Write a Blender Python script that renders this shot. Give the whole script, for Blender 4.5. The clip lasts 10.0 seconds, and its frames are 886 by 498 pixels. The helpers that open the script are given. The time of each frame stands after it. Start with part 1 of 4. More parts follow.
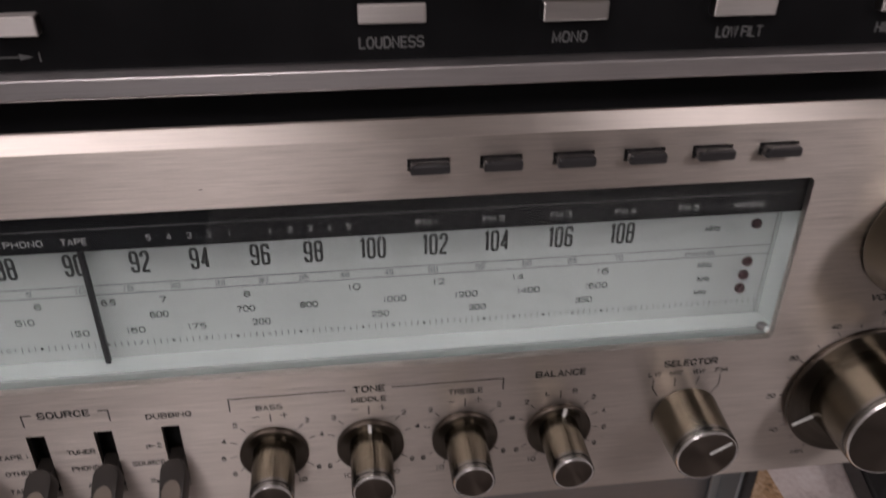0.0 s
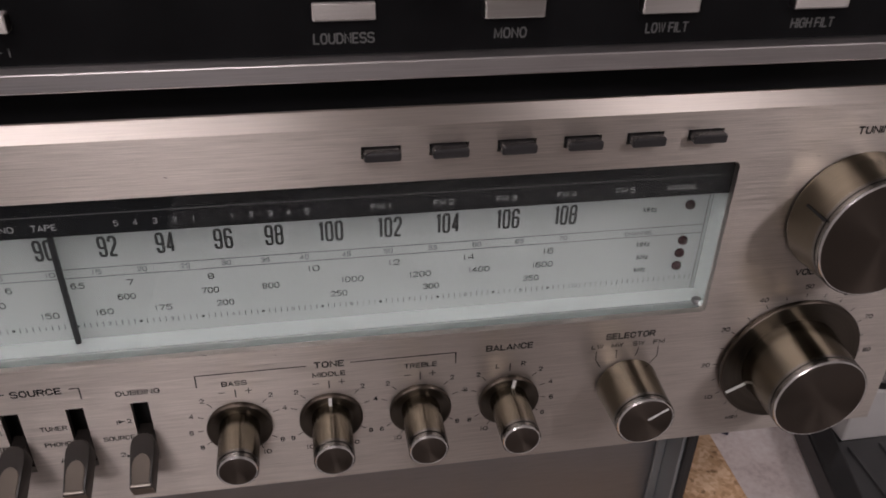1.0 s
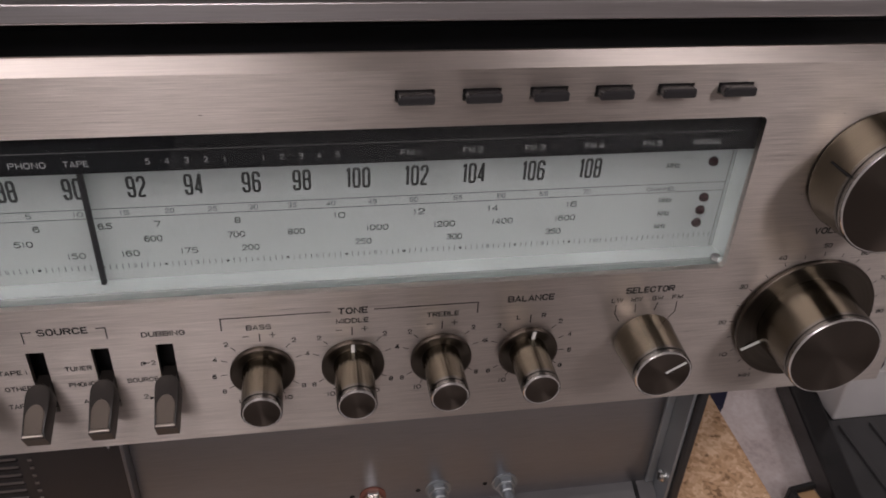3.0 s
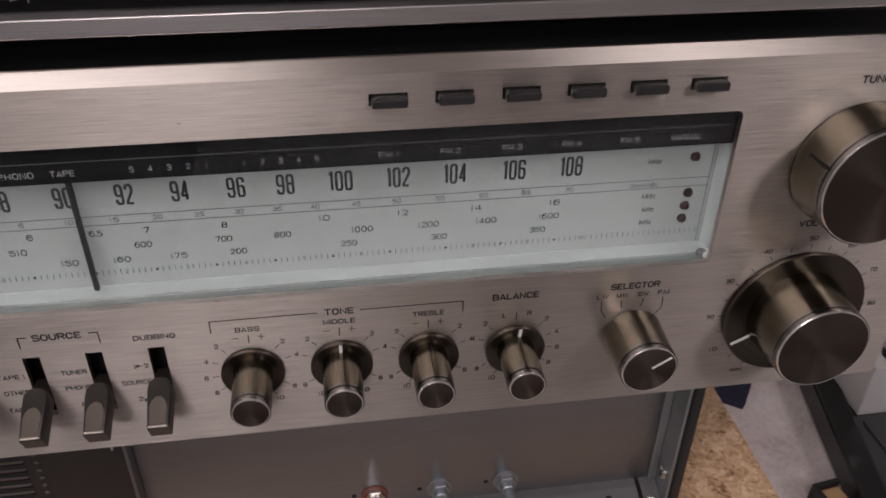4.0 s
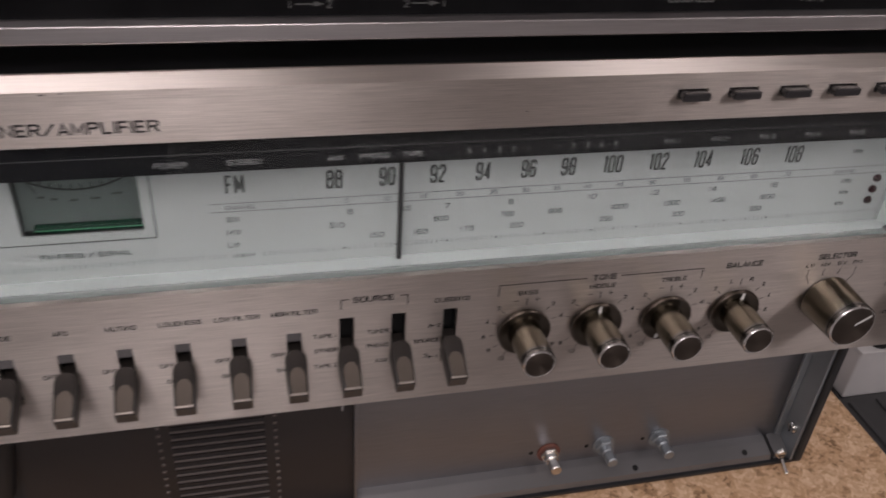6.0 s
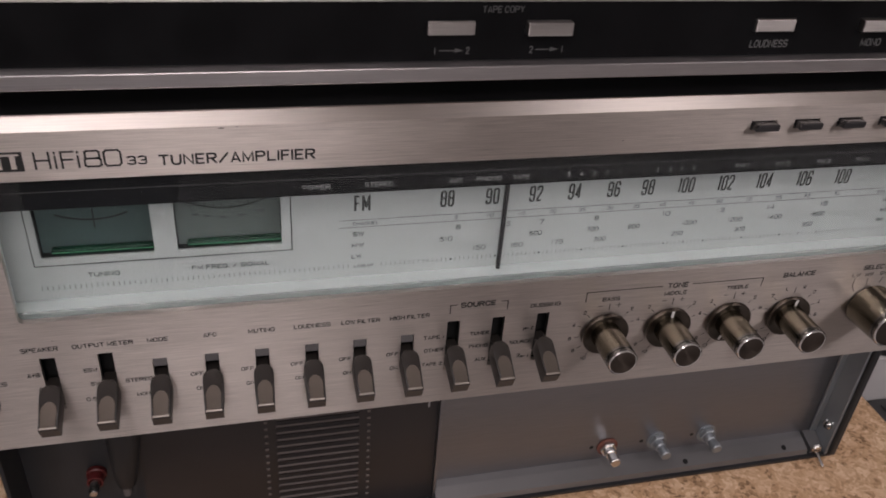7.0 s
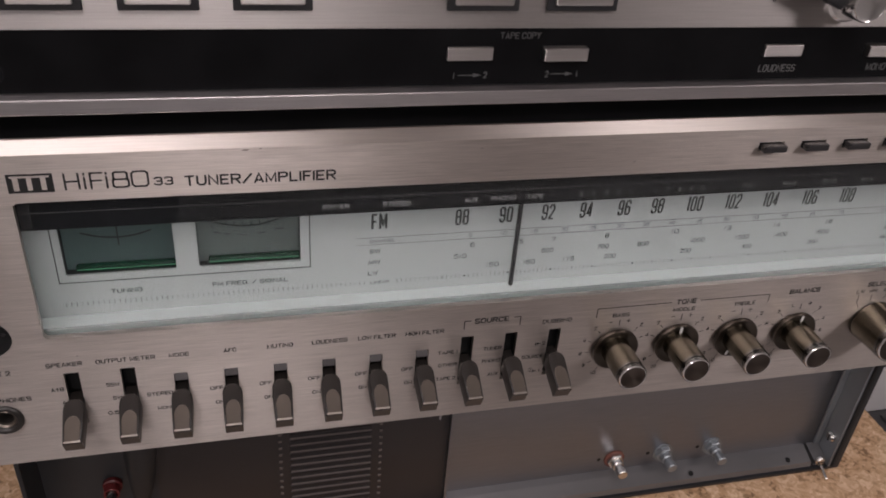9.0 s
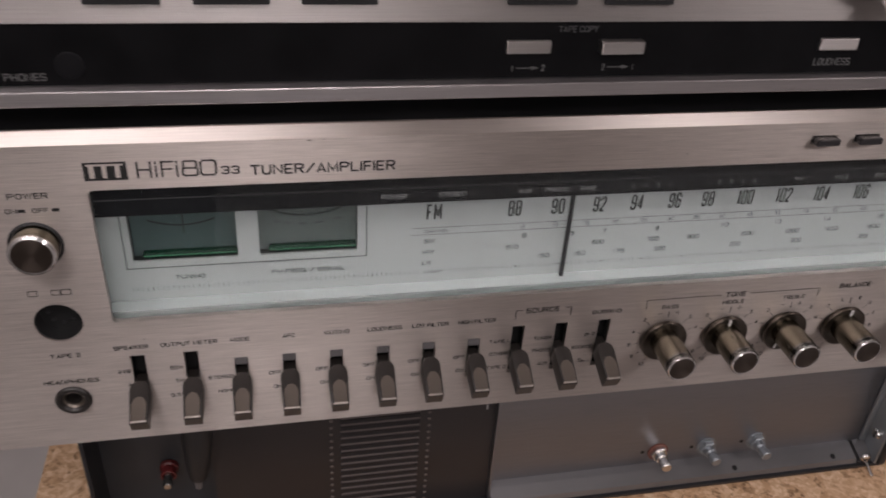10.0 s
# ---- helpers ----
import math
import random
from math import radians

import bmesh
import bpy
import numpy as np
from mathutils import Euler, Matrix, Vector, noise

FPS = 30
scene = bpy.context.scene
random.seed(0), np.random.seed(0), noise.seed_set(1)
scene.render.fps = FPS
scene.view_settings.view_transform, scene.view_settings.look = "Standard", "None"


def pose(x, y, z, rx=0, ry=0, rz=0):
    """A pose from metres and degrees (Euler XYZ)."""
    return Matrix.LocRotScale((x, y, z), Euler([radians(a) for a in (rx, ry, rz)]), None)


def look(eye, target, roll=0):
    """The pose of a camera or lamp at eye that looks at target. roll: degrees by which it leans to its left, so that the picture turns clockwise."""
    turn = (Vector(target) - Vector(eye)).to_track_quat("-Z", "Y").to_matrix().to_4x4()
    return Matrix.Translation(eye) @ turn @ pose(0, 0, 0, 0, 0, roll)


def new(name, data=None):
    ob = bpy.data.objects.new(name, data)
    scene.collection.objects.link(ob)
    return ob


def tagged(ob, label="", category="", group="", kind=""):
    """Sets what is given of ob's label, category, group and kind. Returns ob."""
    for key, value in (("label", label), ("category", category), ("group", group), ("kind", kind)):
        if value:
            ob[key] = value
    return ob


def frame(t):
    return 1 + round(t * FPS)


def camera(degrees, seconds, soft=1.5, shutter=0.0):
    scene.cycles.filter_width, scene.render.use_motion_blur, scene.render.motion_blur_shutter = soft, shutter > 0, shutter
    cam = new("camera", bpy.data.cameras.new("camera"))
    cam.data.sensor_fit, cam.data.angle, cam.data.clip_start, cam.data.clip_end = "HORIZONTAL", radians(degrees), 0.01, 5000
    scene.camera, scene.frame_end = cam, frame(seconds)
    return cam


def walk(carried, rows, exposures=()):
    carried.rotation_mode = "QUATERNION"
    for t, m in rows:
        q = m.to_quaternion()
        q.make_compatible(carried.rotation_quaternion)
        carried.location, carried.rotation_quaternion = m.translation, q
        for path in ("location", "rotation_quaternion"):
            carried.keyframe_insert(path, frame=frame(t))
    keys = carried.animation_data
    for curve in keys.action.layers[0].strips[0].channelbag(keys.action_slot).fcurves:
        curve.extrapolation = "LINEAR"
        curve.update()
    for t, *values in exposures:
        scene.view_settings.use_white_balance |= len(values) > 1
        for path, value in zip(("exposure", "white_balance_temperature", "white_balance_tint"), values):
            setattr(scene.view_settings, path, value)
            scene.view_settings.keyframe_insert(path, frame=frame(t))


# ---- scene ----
cam = camera(56.0, 10.0, soft=1.8, shutter=0.5)
ROWS = [
    (0.0, 0.0386, -0.1948, 0.1714, -7.27, -31.86, -0.52),
    (0.5, 0.0400, -0.2040, 0.1710, -8.49, -33.66, -1.05),
    (1.0, 0.0406, -0.2087, 0.1792, -9.55, -32.93, -1.25),
    (1.5, 0.0347, -0.2159, 0.1797, -9.84, -33.39, -1.85),
    (2.0, 0.0210, -0.2149, 0.1833, -9.05, -33.11, -1.96),
    (2.5, 0.0263, -0.2140, 0.1758, -9.11, -33.34, -2.77),
    (3.0, 0.0288, -0.2139, 0.1715, -9.37, -34.31, -2.62),
    (3.2, 0.0322, -0.2154, 0.1743, -9.16, -34.55, -2.40),
    (4.3, 0.0436, -0.2199, 0.1735, -8.56, -34.10, -0.26),
    (4.5, 0.0320, -0.2194, 0.1745, -9.66, -34.08, -0.30),
    (5.0, 0.0016, -0.2150, 0.1767, -8.35, -33.28, 2.11),
    (5.5, -0.0367, -0.2114, 0.1883, -9.98, -35.74, -1.63),
    (5.7, -0.0573, -0.2251, 0.1827, -11.74, -34.06, -2.54),
    (6.8, -0.1346, -0.2503, 0.1985, -13.22, -33.70, -4.05),
    (7.0, -0.1375, -0.2598, 0.2033, -13.15, -33.09, -3.88),
    (7.5, -0.1434, -0.2652, 0.2063, -12.88, -32.94, -3.84),
    (8.0, -0.1449, -0.2632, 0.2091, -12.77, -33.26, -4.20),
    (8.5, -0.1468, -0.2662, 0.2146, -13.17, -32.44, -4.14),
    (9.0, -0.1456, -0.2621, 0.2101, -13.19, -32.56, -4.09),
    (9.5, -0.1487, -0.2618, 0.2075, -13.06, -33.22, -4.05),
    (10.0, -0.1565, -0.2676, 0.2103, -11.17, -32.79, -3.37),
]
walk(cam, [(t, pose(x, y, z, 90 + pitch, roll, yaw)) for t, x, y, z, yaw, pitch, roll in ROWS],
     exposures=[(0.0, -0.48), (5.5, -0.48), (6.9, -0.41), (10.0, -0.41)])

# ---- light: workshop ceiling lamps, an added panel highlight light, a faint room glow ----
world = bpy.data.worlds.new("room_air")
world.use_nodes = True
world.node_tree.nodes["Background"].inputs[0].default_value = (0.9, 0.93, 1.0, 1)
world.node_tree.nodes["Background"].inputs[1].default_value = 0.05
scene.world = world


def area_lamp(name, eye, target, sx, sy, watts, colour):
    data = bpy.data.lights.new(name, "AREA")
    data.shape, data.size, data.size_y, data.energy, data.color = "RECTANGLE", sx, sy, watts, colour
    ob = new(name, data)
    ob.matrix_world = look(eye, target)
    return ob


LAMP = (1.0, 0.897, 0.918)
# unseen light behind the camera, added for the highlight on the front panel
area_lamp("highlight_light", (-0.17, -1.00, 0.46), (-0.10, 0.0, 0.0), 0.34, 0.12, 3.5, LAMP)
area_lamp("ceiling_lamp", (-1.75, -1.90, 1.40), (-0.20, -0.1, 0.0), 0.26, 0.4, 16.0, LAMP)
area_lamp("ceiling_lamp", (-0.52, -1.06, 1.52), (-0.40, -0.4, 0.0), 1.30, 0.30, 15.5, LAMP)
area_lamp("ceiling_lamp", (1.55, -1.60, 1.52), (0.90, -0.3, 0.0), 0.40, 0.9, 25.0, LAMP)

MM = 0.001


# ---- materials ----
def mat(name, colour, rough=0.5, metal=0.0, **inputs):
    m = bpy.data.materials.new(name)
    m.use_nodes = True
    b = m.node_tree.nodes["Principled BSDF"]
    b.inputs["Base Color"].default_value = (*colour, 1)
    b.inputs["Roughness"].default_value = rough
    b.inputs["Metallic"].default_value = metal
    for key, value in inputs.items():
        b.inputs[key.replace("_", " ")].default_value = value
    return m


def node(m, kind, **values):
    n = m.node_tree.nodes.new(kind)
    for key, value in values.items():
        n.inputs[key.replace("_", " ")].default_value = value
    return n


def link(m, a, out, b, inp):
    m.node_tree.links.new(a.outputs[out], b.inputs[inp])


def bsdf(m):
    return m.node_tree.nodes["Principled BSDF"]


def place(m, sx, sy, sz):
    """Object coordinates, scaled."""
    c = node(m, "ShaderNodeTexCoord")
    p = node(m, "ShaderNodeMapping")
    p.inputs["Scale"].default_value = (sx, sy, sz)
    link(m, c, "Object", p, "Vector")
    return p


def ramp(m, source, out, stops):
    r = node(m, "ShaderNodeValToRGB")
    e = r.color_ramp.elements
    while len(e) < len(stops):
        e.new(0.5)
    for k, (at, c) in enumerate(stops):
        e[k].position, e[k].color = at, (*c, 1)
    link(m, source, out, r, "Fac")
    return r


def span(m, source, out, lo, hi):
    r = node(m, "ShaderNodeMapRange")
    r.inputs["To Min"].default_value, r.inputs["To Max"].default_value = lo, hi
    link(m, source, out, r, "Value")
    return r


def bump(m, source, out, strength, distance):
    b = node(m, "ShaderNodeBump", Strength=strength, Distance=distance)
    link(m, source, out, b, "Height")
    link(m, b, "Normal", bsdf(m), "Normal")
    return b


def brushed(name, dark, light, rough, along="x", aniso=0.75, grain=0.25):
    """Metal with fine straight grain and wider cloudy bands."""
    m = mat(name, light, rough, 1.0, Anisotropic=aniso)
    scale = {"x": (14, 900, 2600), "z": (2600, 900, 14)}[along]
    p = place(m, *scale)
    fine = node(m, "ShaderNodeTexNoise", Scale=1.0, Detail=3.0, Roughness=0.65)
    link(m, p, "Vector", fine, "Vector")
    p2 = place(m, 3.0, 20, 30)
    wide = node(m, "ShaderNodeTexNoise", Scale=1.0, Detail=4.0, Roughness=0.6)
    link(m, p2, "Vector", wide, "Vector")
    mix = node(m, "ShaderNodeMath")
    mix.operation = "MULTIPLY_ADD"
    mix.inputs[1].default_value = 0.55
    link(m, fine, "Fac", mix, 0)
    half = node(m, "ShaderNodeMath")
    half.operation = "MULTIPLY"
    half.inputs[1].default_value = 0.45
    link(m, wide, "Fac", half, 0)
    link(m, half, "Value", mix, 2)
    t = node(m, "ShaderNodeTangent")
    t.direction_type, t.uv_map = "UV_MAP", "grain"
    link(m, t, "Tangent", bsdf(m), "Tangent")
    p3 = place(m, 70, 300, 3300)
    streak = node(m, "ShaderNodeTexNoise", Scale=1.0, Detail=3.0, Roughness=0.6)
    link(m, p3, "Vector", streak, "Vector")
    both = node(m, "ShaderNodeMix")
    both.data_type = "FLOAT"
    both.inputs["Factor"].default_value = 0.5
    link(m, mix, "Value", both, 2)
    link(m, streak, "Fac", both, 3)
    p4 = place(m, 90, 150, 1700)
    patch = node(m, "ShaderNodeTexNoise", Scale=1.0, Detail=2.0, Roughness=0.6)
    link(m, p4, "Vector", patch, "Vector")
    c = ramp(m, both, 0, [(0.36, dark), (0.64, light)])
    link(m, c, "Color", bsdf(m), "Base Color")
    coarse = node(m, "ShaderNodeBump", Strength=min(1.0, grain * 1.6), Distance=0.0002)
    link(m, streak, "Fac", coarse, "Height")
    broad = node(m, "ShaderNodeBump", Strength=min(1.0, grain * 0.8), Distance=0.0004)
    link(m, patch, "Fac", broad, "Height")
    link(m, broad, "Normal", coarse, "Normal")
    b = bump(m, fine, "Fac", grain, 0.00005)
    link(m, coarse, "Normal", b, "Normal")
    var = node(m, "ShaderNodeMath")
    var.operation = "MULTIPLY_ADD"
    var.inputs[1].default_value = min(0.55, grain * 1.8)
    link(m, streak, "Fac", var, 0)
    low = span(m, mix, "Value", rough - 0.1 - min(0.275, grain * 0.9), rough + 0.1 - min(0.275, grain * 0.9))
    link(m, low, "Result", var, 2)
    link(m, var, "Value", bsdf(m), "Roughness")
    return m


def speckled(name, colour, rough, metal=0.0, scale=900.0, depth=0.3, vary=0.25, **inputs):
    """A plain surface with fine grain and soft wear."""
    m = mat(name, colour, rough, metal, **inputs)
    p = place(m, 1, 1, 1)
    a = node(m, "ShaderNodeTexNoise", Scale=scale, Detail=2.0)
    link(m, p, "Vector", a, "Vector")
    b = node(m, "ShaderNodeTexNoise", Scale=scale / 25, Detail=5.0)
    link(m, p, "Vector", b, "Vector")
    c = ramp(m, b, "Fac", [(0.3, [v * (1 - vary) for v in colour]), (0.7, [min(1, v * (1 + vary)) for v in colour])])
    link(m, c, "Color", bsdf(m), "Base Color")
    r = span(m, b, "Fac", max(0.02, rough - 0.12), min(1, rough + 0.12))
    link(m, r, "Result", bsdf(m), "Roughness")
    bump(m, a, "Fac", depth, 0.00004)
    return m


def turned(name, dark, light, rough, aniso=0.8):
    """Metal turned on a lathe about the local z."""
    m = mat(name, light, rough, 1.0, Anisotropic=aniso, Anisotropic_Rotation=0.25)
    t = node(m, "ShaderNodeTangent")
    t.direction_type, t.axis = "RADIAL", "Z"
    link(m, t, "Tangent", bsdf(m), "Tangent")
    p = place(m, 8, 8, 5200)
    n = node(m, "ShaderNodeTexNoise", Scale=1.0, Detail=2.0)
    link(m, p, "Vector", n, "Vector")
    c = ramp(m, n, "Fac", [(0.2, dark), (0.8, light)])
    link(m, c, "Color", bsdf(m), "Base Color")
    return m


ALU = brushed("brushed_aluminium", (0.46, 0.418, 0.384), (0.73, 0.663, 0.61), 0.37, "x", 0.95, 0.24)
# same aluminium as the front, lightened for the highlight on the fold
ALU_EDGE_LIT = brushed("brushed_aluminium_fold_lit", (0.64, 0.585, 0.54), (0.76, 0.695, 0.64), 0.40, "x", 0.95, 0.1)
ALU_UP = brushed("brushed_aluminium_upper", (0.44, 0.413, 0.395), (0.56, 0.53, 0.508), 0.50, "x", 0.97)
RIM = brushed("satin_rim", (0.46, 0.44, 0.44), (0.57, 0.545, 0.545), 0.36, "x", 0.5, 0.05)
BRONZE = turned("bronze_grip", (0.16, 0.143, 0.112), (0.25, 0.224, 0.175), 0.18, 0.7)
COLLAR = turned("dark_steel_collar", (0.17, 0.162, 0.152), (0.25, 0.240, 0.228), 0.22, 0.6)
SKIRT = turned("bronze_skirt", (0.075, 0.065, 0.054), (0.105, 0.09, 0.075), 0.30)
CAP = turned("bronze_cap", (0.078, 0.064, 0.054), (0.118, 0.096, 0.081), 0.42, 0.75)
CHROME = mat("chrome", (0.88, 0.87, 0.86), 0.2, 1.0)
# light on each face is put into the lever colours: dark body, lighter pad
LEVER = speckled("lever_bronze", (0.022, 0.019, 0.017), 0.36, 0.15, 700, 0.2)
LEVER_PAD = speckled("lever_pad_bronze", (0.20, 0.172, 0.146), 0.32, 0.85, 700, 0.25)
# the glint along a lever's lower bevel, as a brighter metal
LEVER_EDGE = mat("edge_glint_metal", (0.46, 0.42, 0.38), 0.38, 1.0)
LEVER_BLOCK = speckled("slider_block", (0.10, 0.095, 0.095), 0.5, 0.0, 700, 0.2)
BUTTON = speckled("button_black", (0.020, 0.019, 0.020), 0.27, 0.0, 900, 0.2)
BLACK = speckled("black_plastic", (0.012, 0.012, 0.013), 0.55, 0.0, 900, 0.2)
VOID = mat("dark_interior", (0.006, 0.006, 0.006), 0.9)
BLACK_FACE = speckled("black_anodised", (0.0055, 0.0055, 0.006), 0.42, 0.0, 1200, 0.25, Specular_IOR_Level=0.08)
CASE = speckled("black_lacquered_steel", (0.014, 0.0145, 0.016), 0.42, 0.0, 1500, 0.5)
INK = mat("black_ink", (0.008, 0.008, 0.008), 0.7)
DIAL_INK = mat("dial_ink", (0.02, 0.022, 0.022), 0.55)
THIN_INK = mat("grey_dial_ink", (0.075, 0.08, 0.08), 0.6)
WHITE_INK = mat("white_ink", (0.62, 0.62, 0.60), 0.6)
GREY_INK = mat("grey_ink", (0.30, 0.30, 0.295), 0.6)
MASK_INK = mat("dull_mask_ink", (0.25, 0.25, 0.246), 0.6)
STRIP_INK = mat("worn_grey_ink", (0.085, 0.085, 0.084), 0.6)
DIM_INK = mat("dim_ink", (0.05, 0.05, 0.05), 0.6)
DIAL = speckled("dial_white", (0.275, 0.293, 0.288), 0.45, 0.0, 500, 0.05, 0.02)
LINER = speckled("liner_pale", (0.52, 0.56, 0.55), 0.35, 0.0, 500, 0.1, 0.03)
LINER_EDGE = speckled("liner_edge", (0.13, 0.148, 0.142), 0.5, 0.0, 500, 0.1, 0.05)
DIAL_BLACK = mat("dial_black_band", (0.005, 0.005, 0.006), 0.6, 0.0, Specular_IOR_Level=0.15)
LED_RED = mat("dull_red_lens", (0.026, 0.006, 0.008), 0.2)
GREEN = mat("green_meter_strip", (0.003, 0.024, 0.012), 0.2)
STRIP_LINE = mat("pale_green_line", (0.05, 0.15, 0.09), 0.4)
METER = speckled("meter_face", (0.034, 0.054, 0.052), 0.5, 0.0, 300, 0.05, 0.1)
STEEL = brushed("zinc_steel", (0.232, 0.239, 0.258), (0.302, 0.309, 0.330), 0.36, "x", 0.6, 0.12)
LEDGE = speckled("dull_zinc_fold", (0.25, 0.245, 0.248), 0.42, 0.85, 250, 0.2, 0.2)
STEEL_SIDE = speckled("blue_zinc", (0.33, 0.355, 0.37), 0.44, 0.8, 300, 0.15, 0.25)
BOARD = speckled("brown_board", (0.018, 0.016, 0.0165), 0.38, 0.0, 500, 0.2, 0.2)
NICKEL = mat("nickel", (0.62, 0.60, 0.57), 0.25, 1.0)
BAY = speckled("grey_bay_plate", (0.034, 0.036, 0.039), 0.4, 0.3, 300, 0.2, 0.25)
# signal meter's face, paler: the haze of the glass is put into its colour
METER_HAZED = speckled("hazed_meter_face", (0.072, 0.088, 0.084), 0.5, 0.0, 300, 0.05, 0.1)
LOUVRE = mat("pale_slot_edge", (0.13, 0.113, 0.106), 0.45)
PEG = mat("dull_peg", (0.12, 0.105, 0.095), 0.6)
RED_LAC = mat("red_lacquer", (0.15, 0.055, 0.04), 0.45)
RED_SOCKET = mat("red_socket", (0.085, 0.010, 0.010), 0.4)

GLASS = bpy.data.materials.new("dial_glass")
GLASS.use_nodes = True
bsdf(GLASS).inputs["Base Color"].default_value = (0.92, 0.955, 0.95, 1)
bsdf(GLASS).inputs["Roughness"].default_value = 0.02
bsdf(GLASS).inputs["IOR"].default_value = 1.32
bsdf(GLASS).inputs["Transmission Weight"].default_value = 1.0


def chipboard():
    m = mat("chipboard", (0.5, 0.32, 0.17), 0.75)
    p = place(m, 1, 1, 1)
    w = node(m, "ShaderNodeTexNoise", Scale=90.0, Detail=2.0)
    link(m, p, "Vector", w, "Vector")
    mixv = node(m, "ShaderNodeMix")
    mixv.data_type = "VECTOR"
    mixv.inputs["Factor"].default_value = 0.006
    link(m, p, "Vector", mixv, 4)
    link(m, w, "Color", mixv, 5)
    v = node(m, "ShaderNodeTexVoronoi", Scale=520.0, Randomness=1.0)
    link(m, mixv, 1, v, "Vector")
    v2 = node(m, "ShaderNodeTexVoronoi", Scale=170.0, Randomness=1.0)
    link(m, mixv, 1, v2, "Vector")
    bw = node(m, "ShaderNodeSeparateColor")
    link(m, v, "Color", bw, "Color")
    bw2 = node(m, "ShaderNodeSeparateColor")
    link(m, v2, "Color", bw2, "Color")
    add = node(m, "ShaderNodeMath")
    add.operation = "ADD"
    link(m, bw, "Red", add, 0)
    link(m, bw2, "Green", add, 1)
    half = node(m, "ShaderNodeMath")
    half.operation = "MULTIPLY"
    half.inputs[1].default_value = 0.5
    link(m, add, "Value", half, 0)
    c = ramp(m, half, "Value", [(0.06, (0.24, 0.14, 0.072)), (0.3, (0.53, 0.325, 0.18)), (0.6, (0.65, 0.43, 0.262)), (0.92, (0.79, 0.585, 0.395))])
    link(m, c, "Color", bsdf(m), "Base Color")
    bump(m, half, "Value", 0.5, 0.0004)
    return m


CHIP = chipboard()
FLOOR = speckled("worn_floor", (0.52, 0.495, 0.48), 0.5, 0.0, 120, 0.2, 0.12)
WALL = speckled("wall_paint", (0.50, 0.485, 0.47), 0.8, 0.0, 200, 0.3, 0.06)
DARK_REFLECT = mat("matt_black_reflection", (0.02, 0.02, 0.021), 0.85)
CEIL = speckled("ceiling_paint", (0.62, 0.61, 0.60), 0.85, 0.0, 200, 0.3, 0.05)


def stone():
    """Polished pinkish-grey stone with soft clouds and fine grain."""
    m = mat("clouded_stone", (0.6, 0.56, 0.55), 0.45)
    p = place(m, 1, 1, 1)
    cloud = node(m, "ShaderNodeTexNoise", Scale=9.0, Detail=5.0, Roughness=0.6)
    link(m, p, "Vector", cloud, "Vector")
    fine = node(m, "ShaderNodeTexNoise", Scale=160.0, Detail=3.0)
    link(m, p, "Vector", fine, "Vector")
    mixed = node(m, "ShaderNodeMix")
    mixed.data_type = "FLOAT"
    mixed.inputs["Factor"].default_value = 0.3
    link(m, cloud, "Fac", mixed, 2)
    link(m, fine, "Fac", mixed, 3)
    c = ramp(m, mixed, 0, [(0.36, (0.60, 0.51, 0.50)), (0.48, (0.78, 0.69, 0.67)), (0.62, (0.90, 0.83, 0.82))])
    link(m, c, "Color", bsdf(m), "Base Color")
    r = span(m, cloud, "Fac", 0.3, 0.6)
    link(m, r, "Result", bsdf(m), "Roughness")
    return m


STONE = stone()
NAVY = speckled("navy_lacquer", (0.012, 0.013, 0.045), 0.5, 0.0, 300, 0.2, 0.2)
GREYBOX = speckled("pale_grey_lacquer", (0.66, 0.645, 0.64), 0.5, 0.0, 300, 0.2, 0.08)
SLATE = speckled("dark_ribbed_top", (0.058, 0.058, 0.060), 0.5, 0.0, 300, 0.3, 0.2)
WOOD = speckled("light_wood", (0.52, 0.33, 0.17), 0.6, 0.0, 150, 0.3, 0.25)
GLOSS_BLACK = speckled("gloss_black_lacquer", (0.012, 0.012, 0.013), 0.22, 0.0, 300, 0.1)


# ---- building helpers; all sizes in millimetres ----
def finish(bm, name, material, smooth=False):
    uv = bm.loops.layers.uv.new("grain")
    for f in bm.faces:
        f.smooth = smooth
        for l in f.loops:
            l[uv].uv = (l.vert.co.z * 10 + l.vert.co.y * 7, l.vert.co.x * 10 + l.vert.co.y * 5)
    me = bpy.data.meshes.new(name)
    bm.to_mesh(me)
    bm.free()
    me.materials.append(material)
    return me


def put(name, me, parent, m=None, label=""):
    ob = new(name, me)
    if parent is not None:
        ob.parent = parent
    if m is not None:
        ob.matrix_basis = m
    if label:
        ob["label"] = label
    return ob


def part(name, bm, material, parent, label="", m=None, smooth=False):
    return put(name, finish(bm, name, material, smooth), parent, m, label)


def thing(name, label, category, kind="", group="", at=(0, 0, 0)):
    ob = new(name)
    ob.location = at
    ob.empty_display_size = 0.02
    return tagged(ob, label, category, group, kind)


def box(x0, x1, y0, y1, z0, z1, bevel=0.0, bm=None, seg=2):
    own = bm is None
    b = bmesh.new()
    bmesh.ops.create_cube(b, size=1.0)
    for v in b.verts:
        v.co = Vector(((x0 + x1) / 2 + v.co.x * (x1 - x0), (y0 + y1) / 2 + v.co.y * (y1 - y0), (z0 + z1) / 2 + v.co.z * (z1 - z0))) * MM
    if bevel:
        bmesh.ops.bevel(b, geom=b.edges[:], offset=bevel * MM, segments=seg, profile=0.5, affect="EDGES")
    if own:
        return b
    join(bm, b)
    return bm


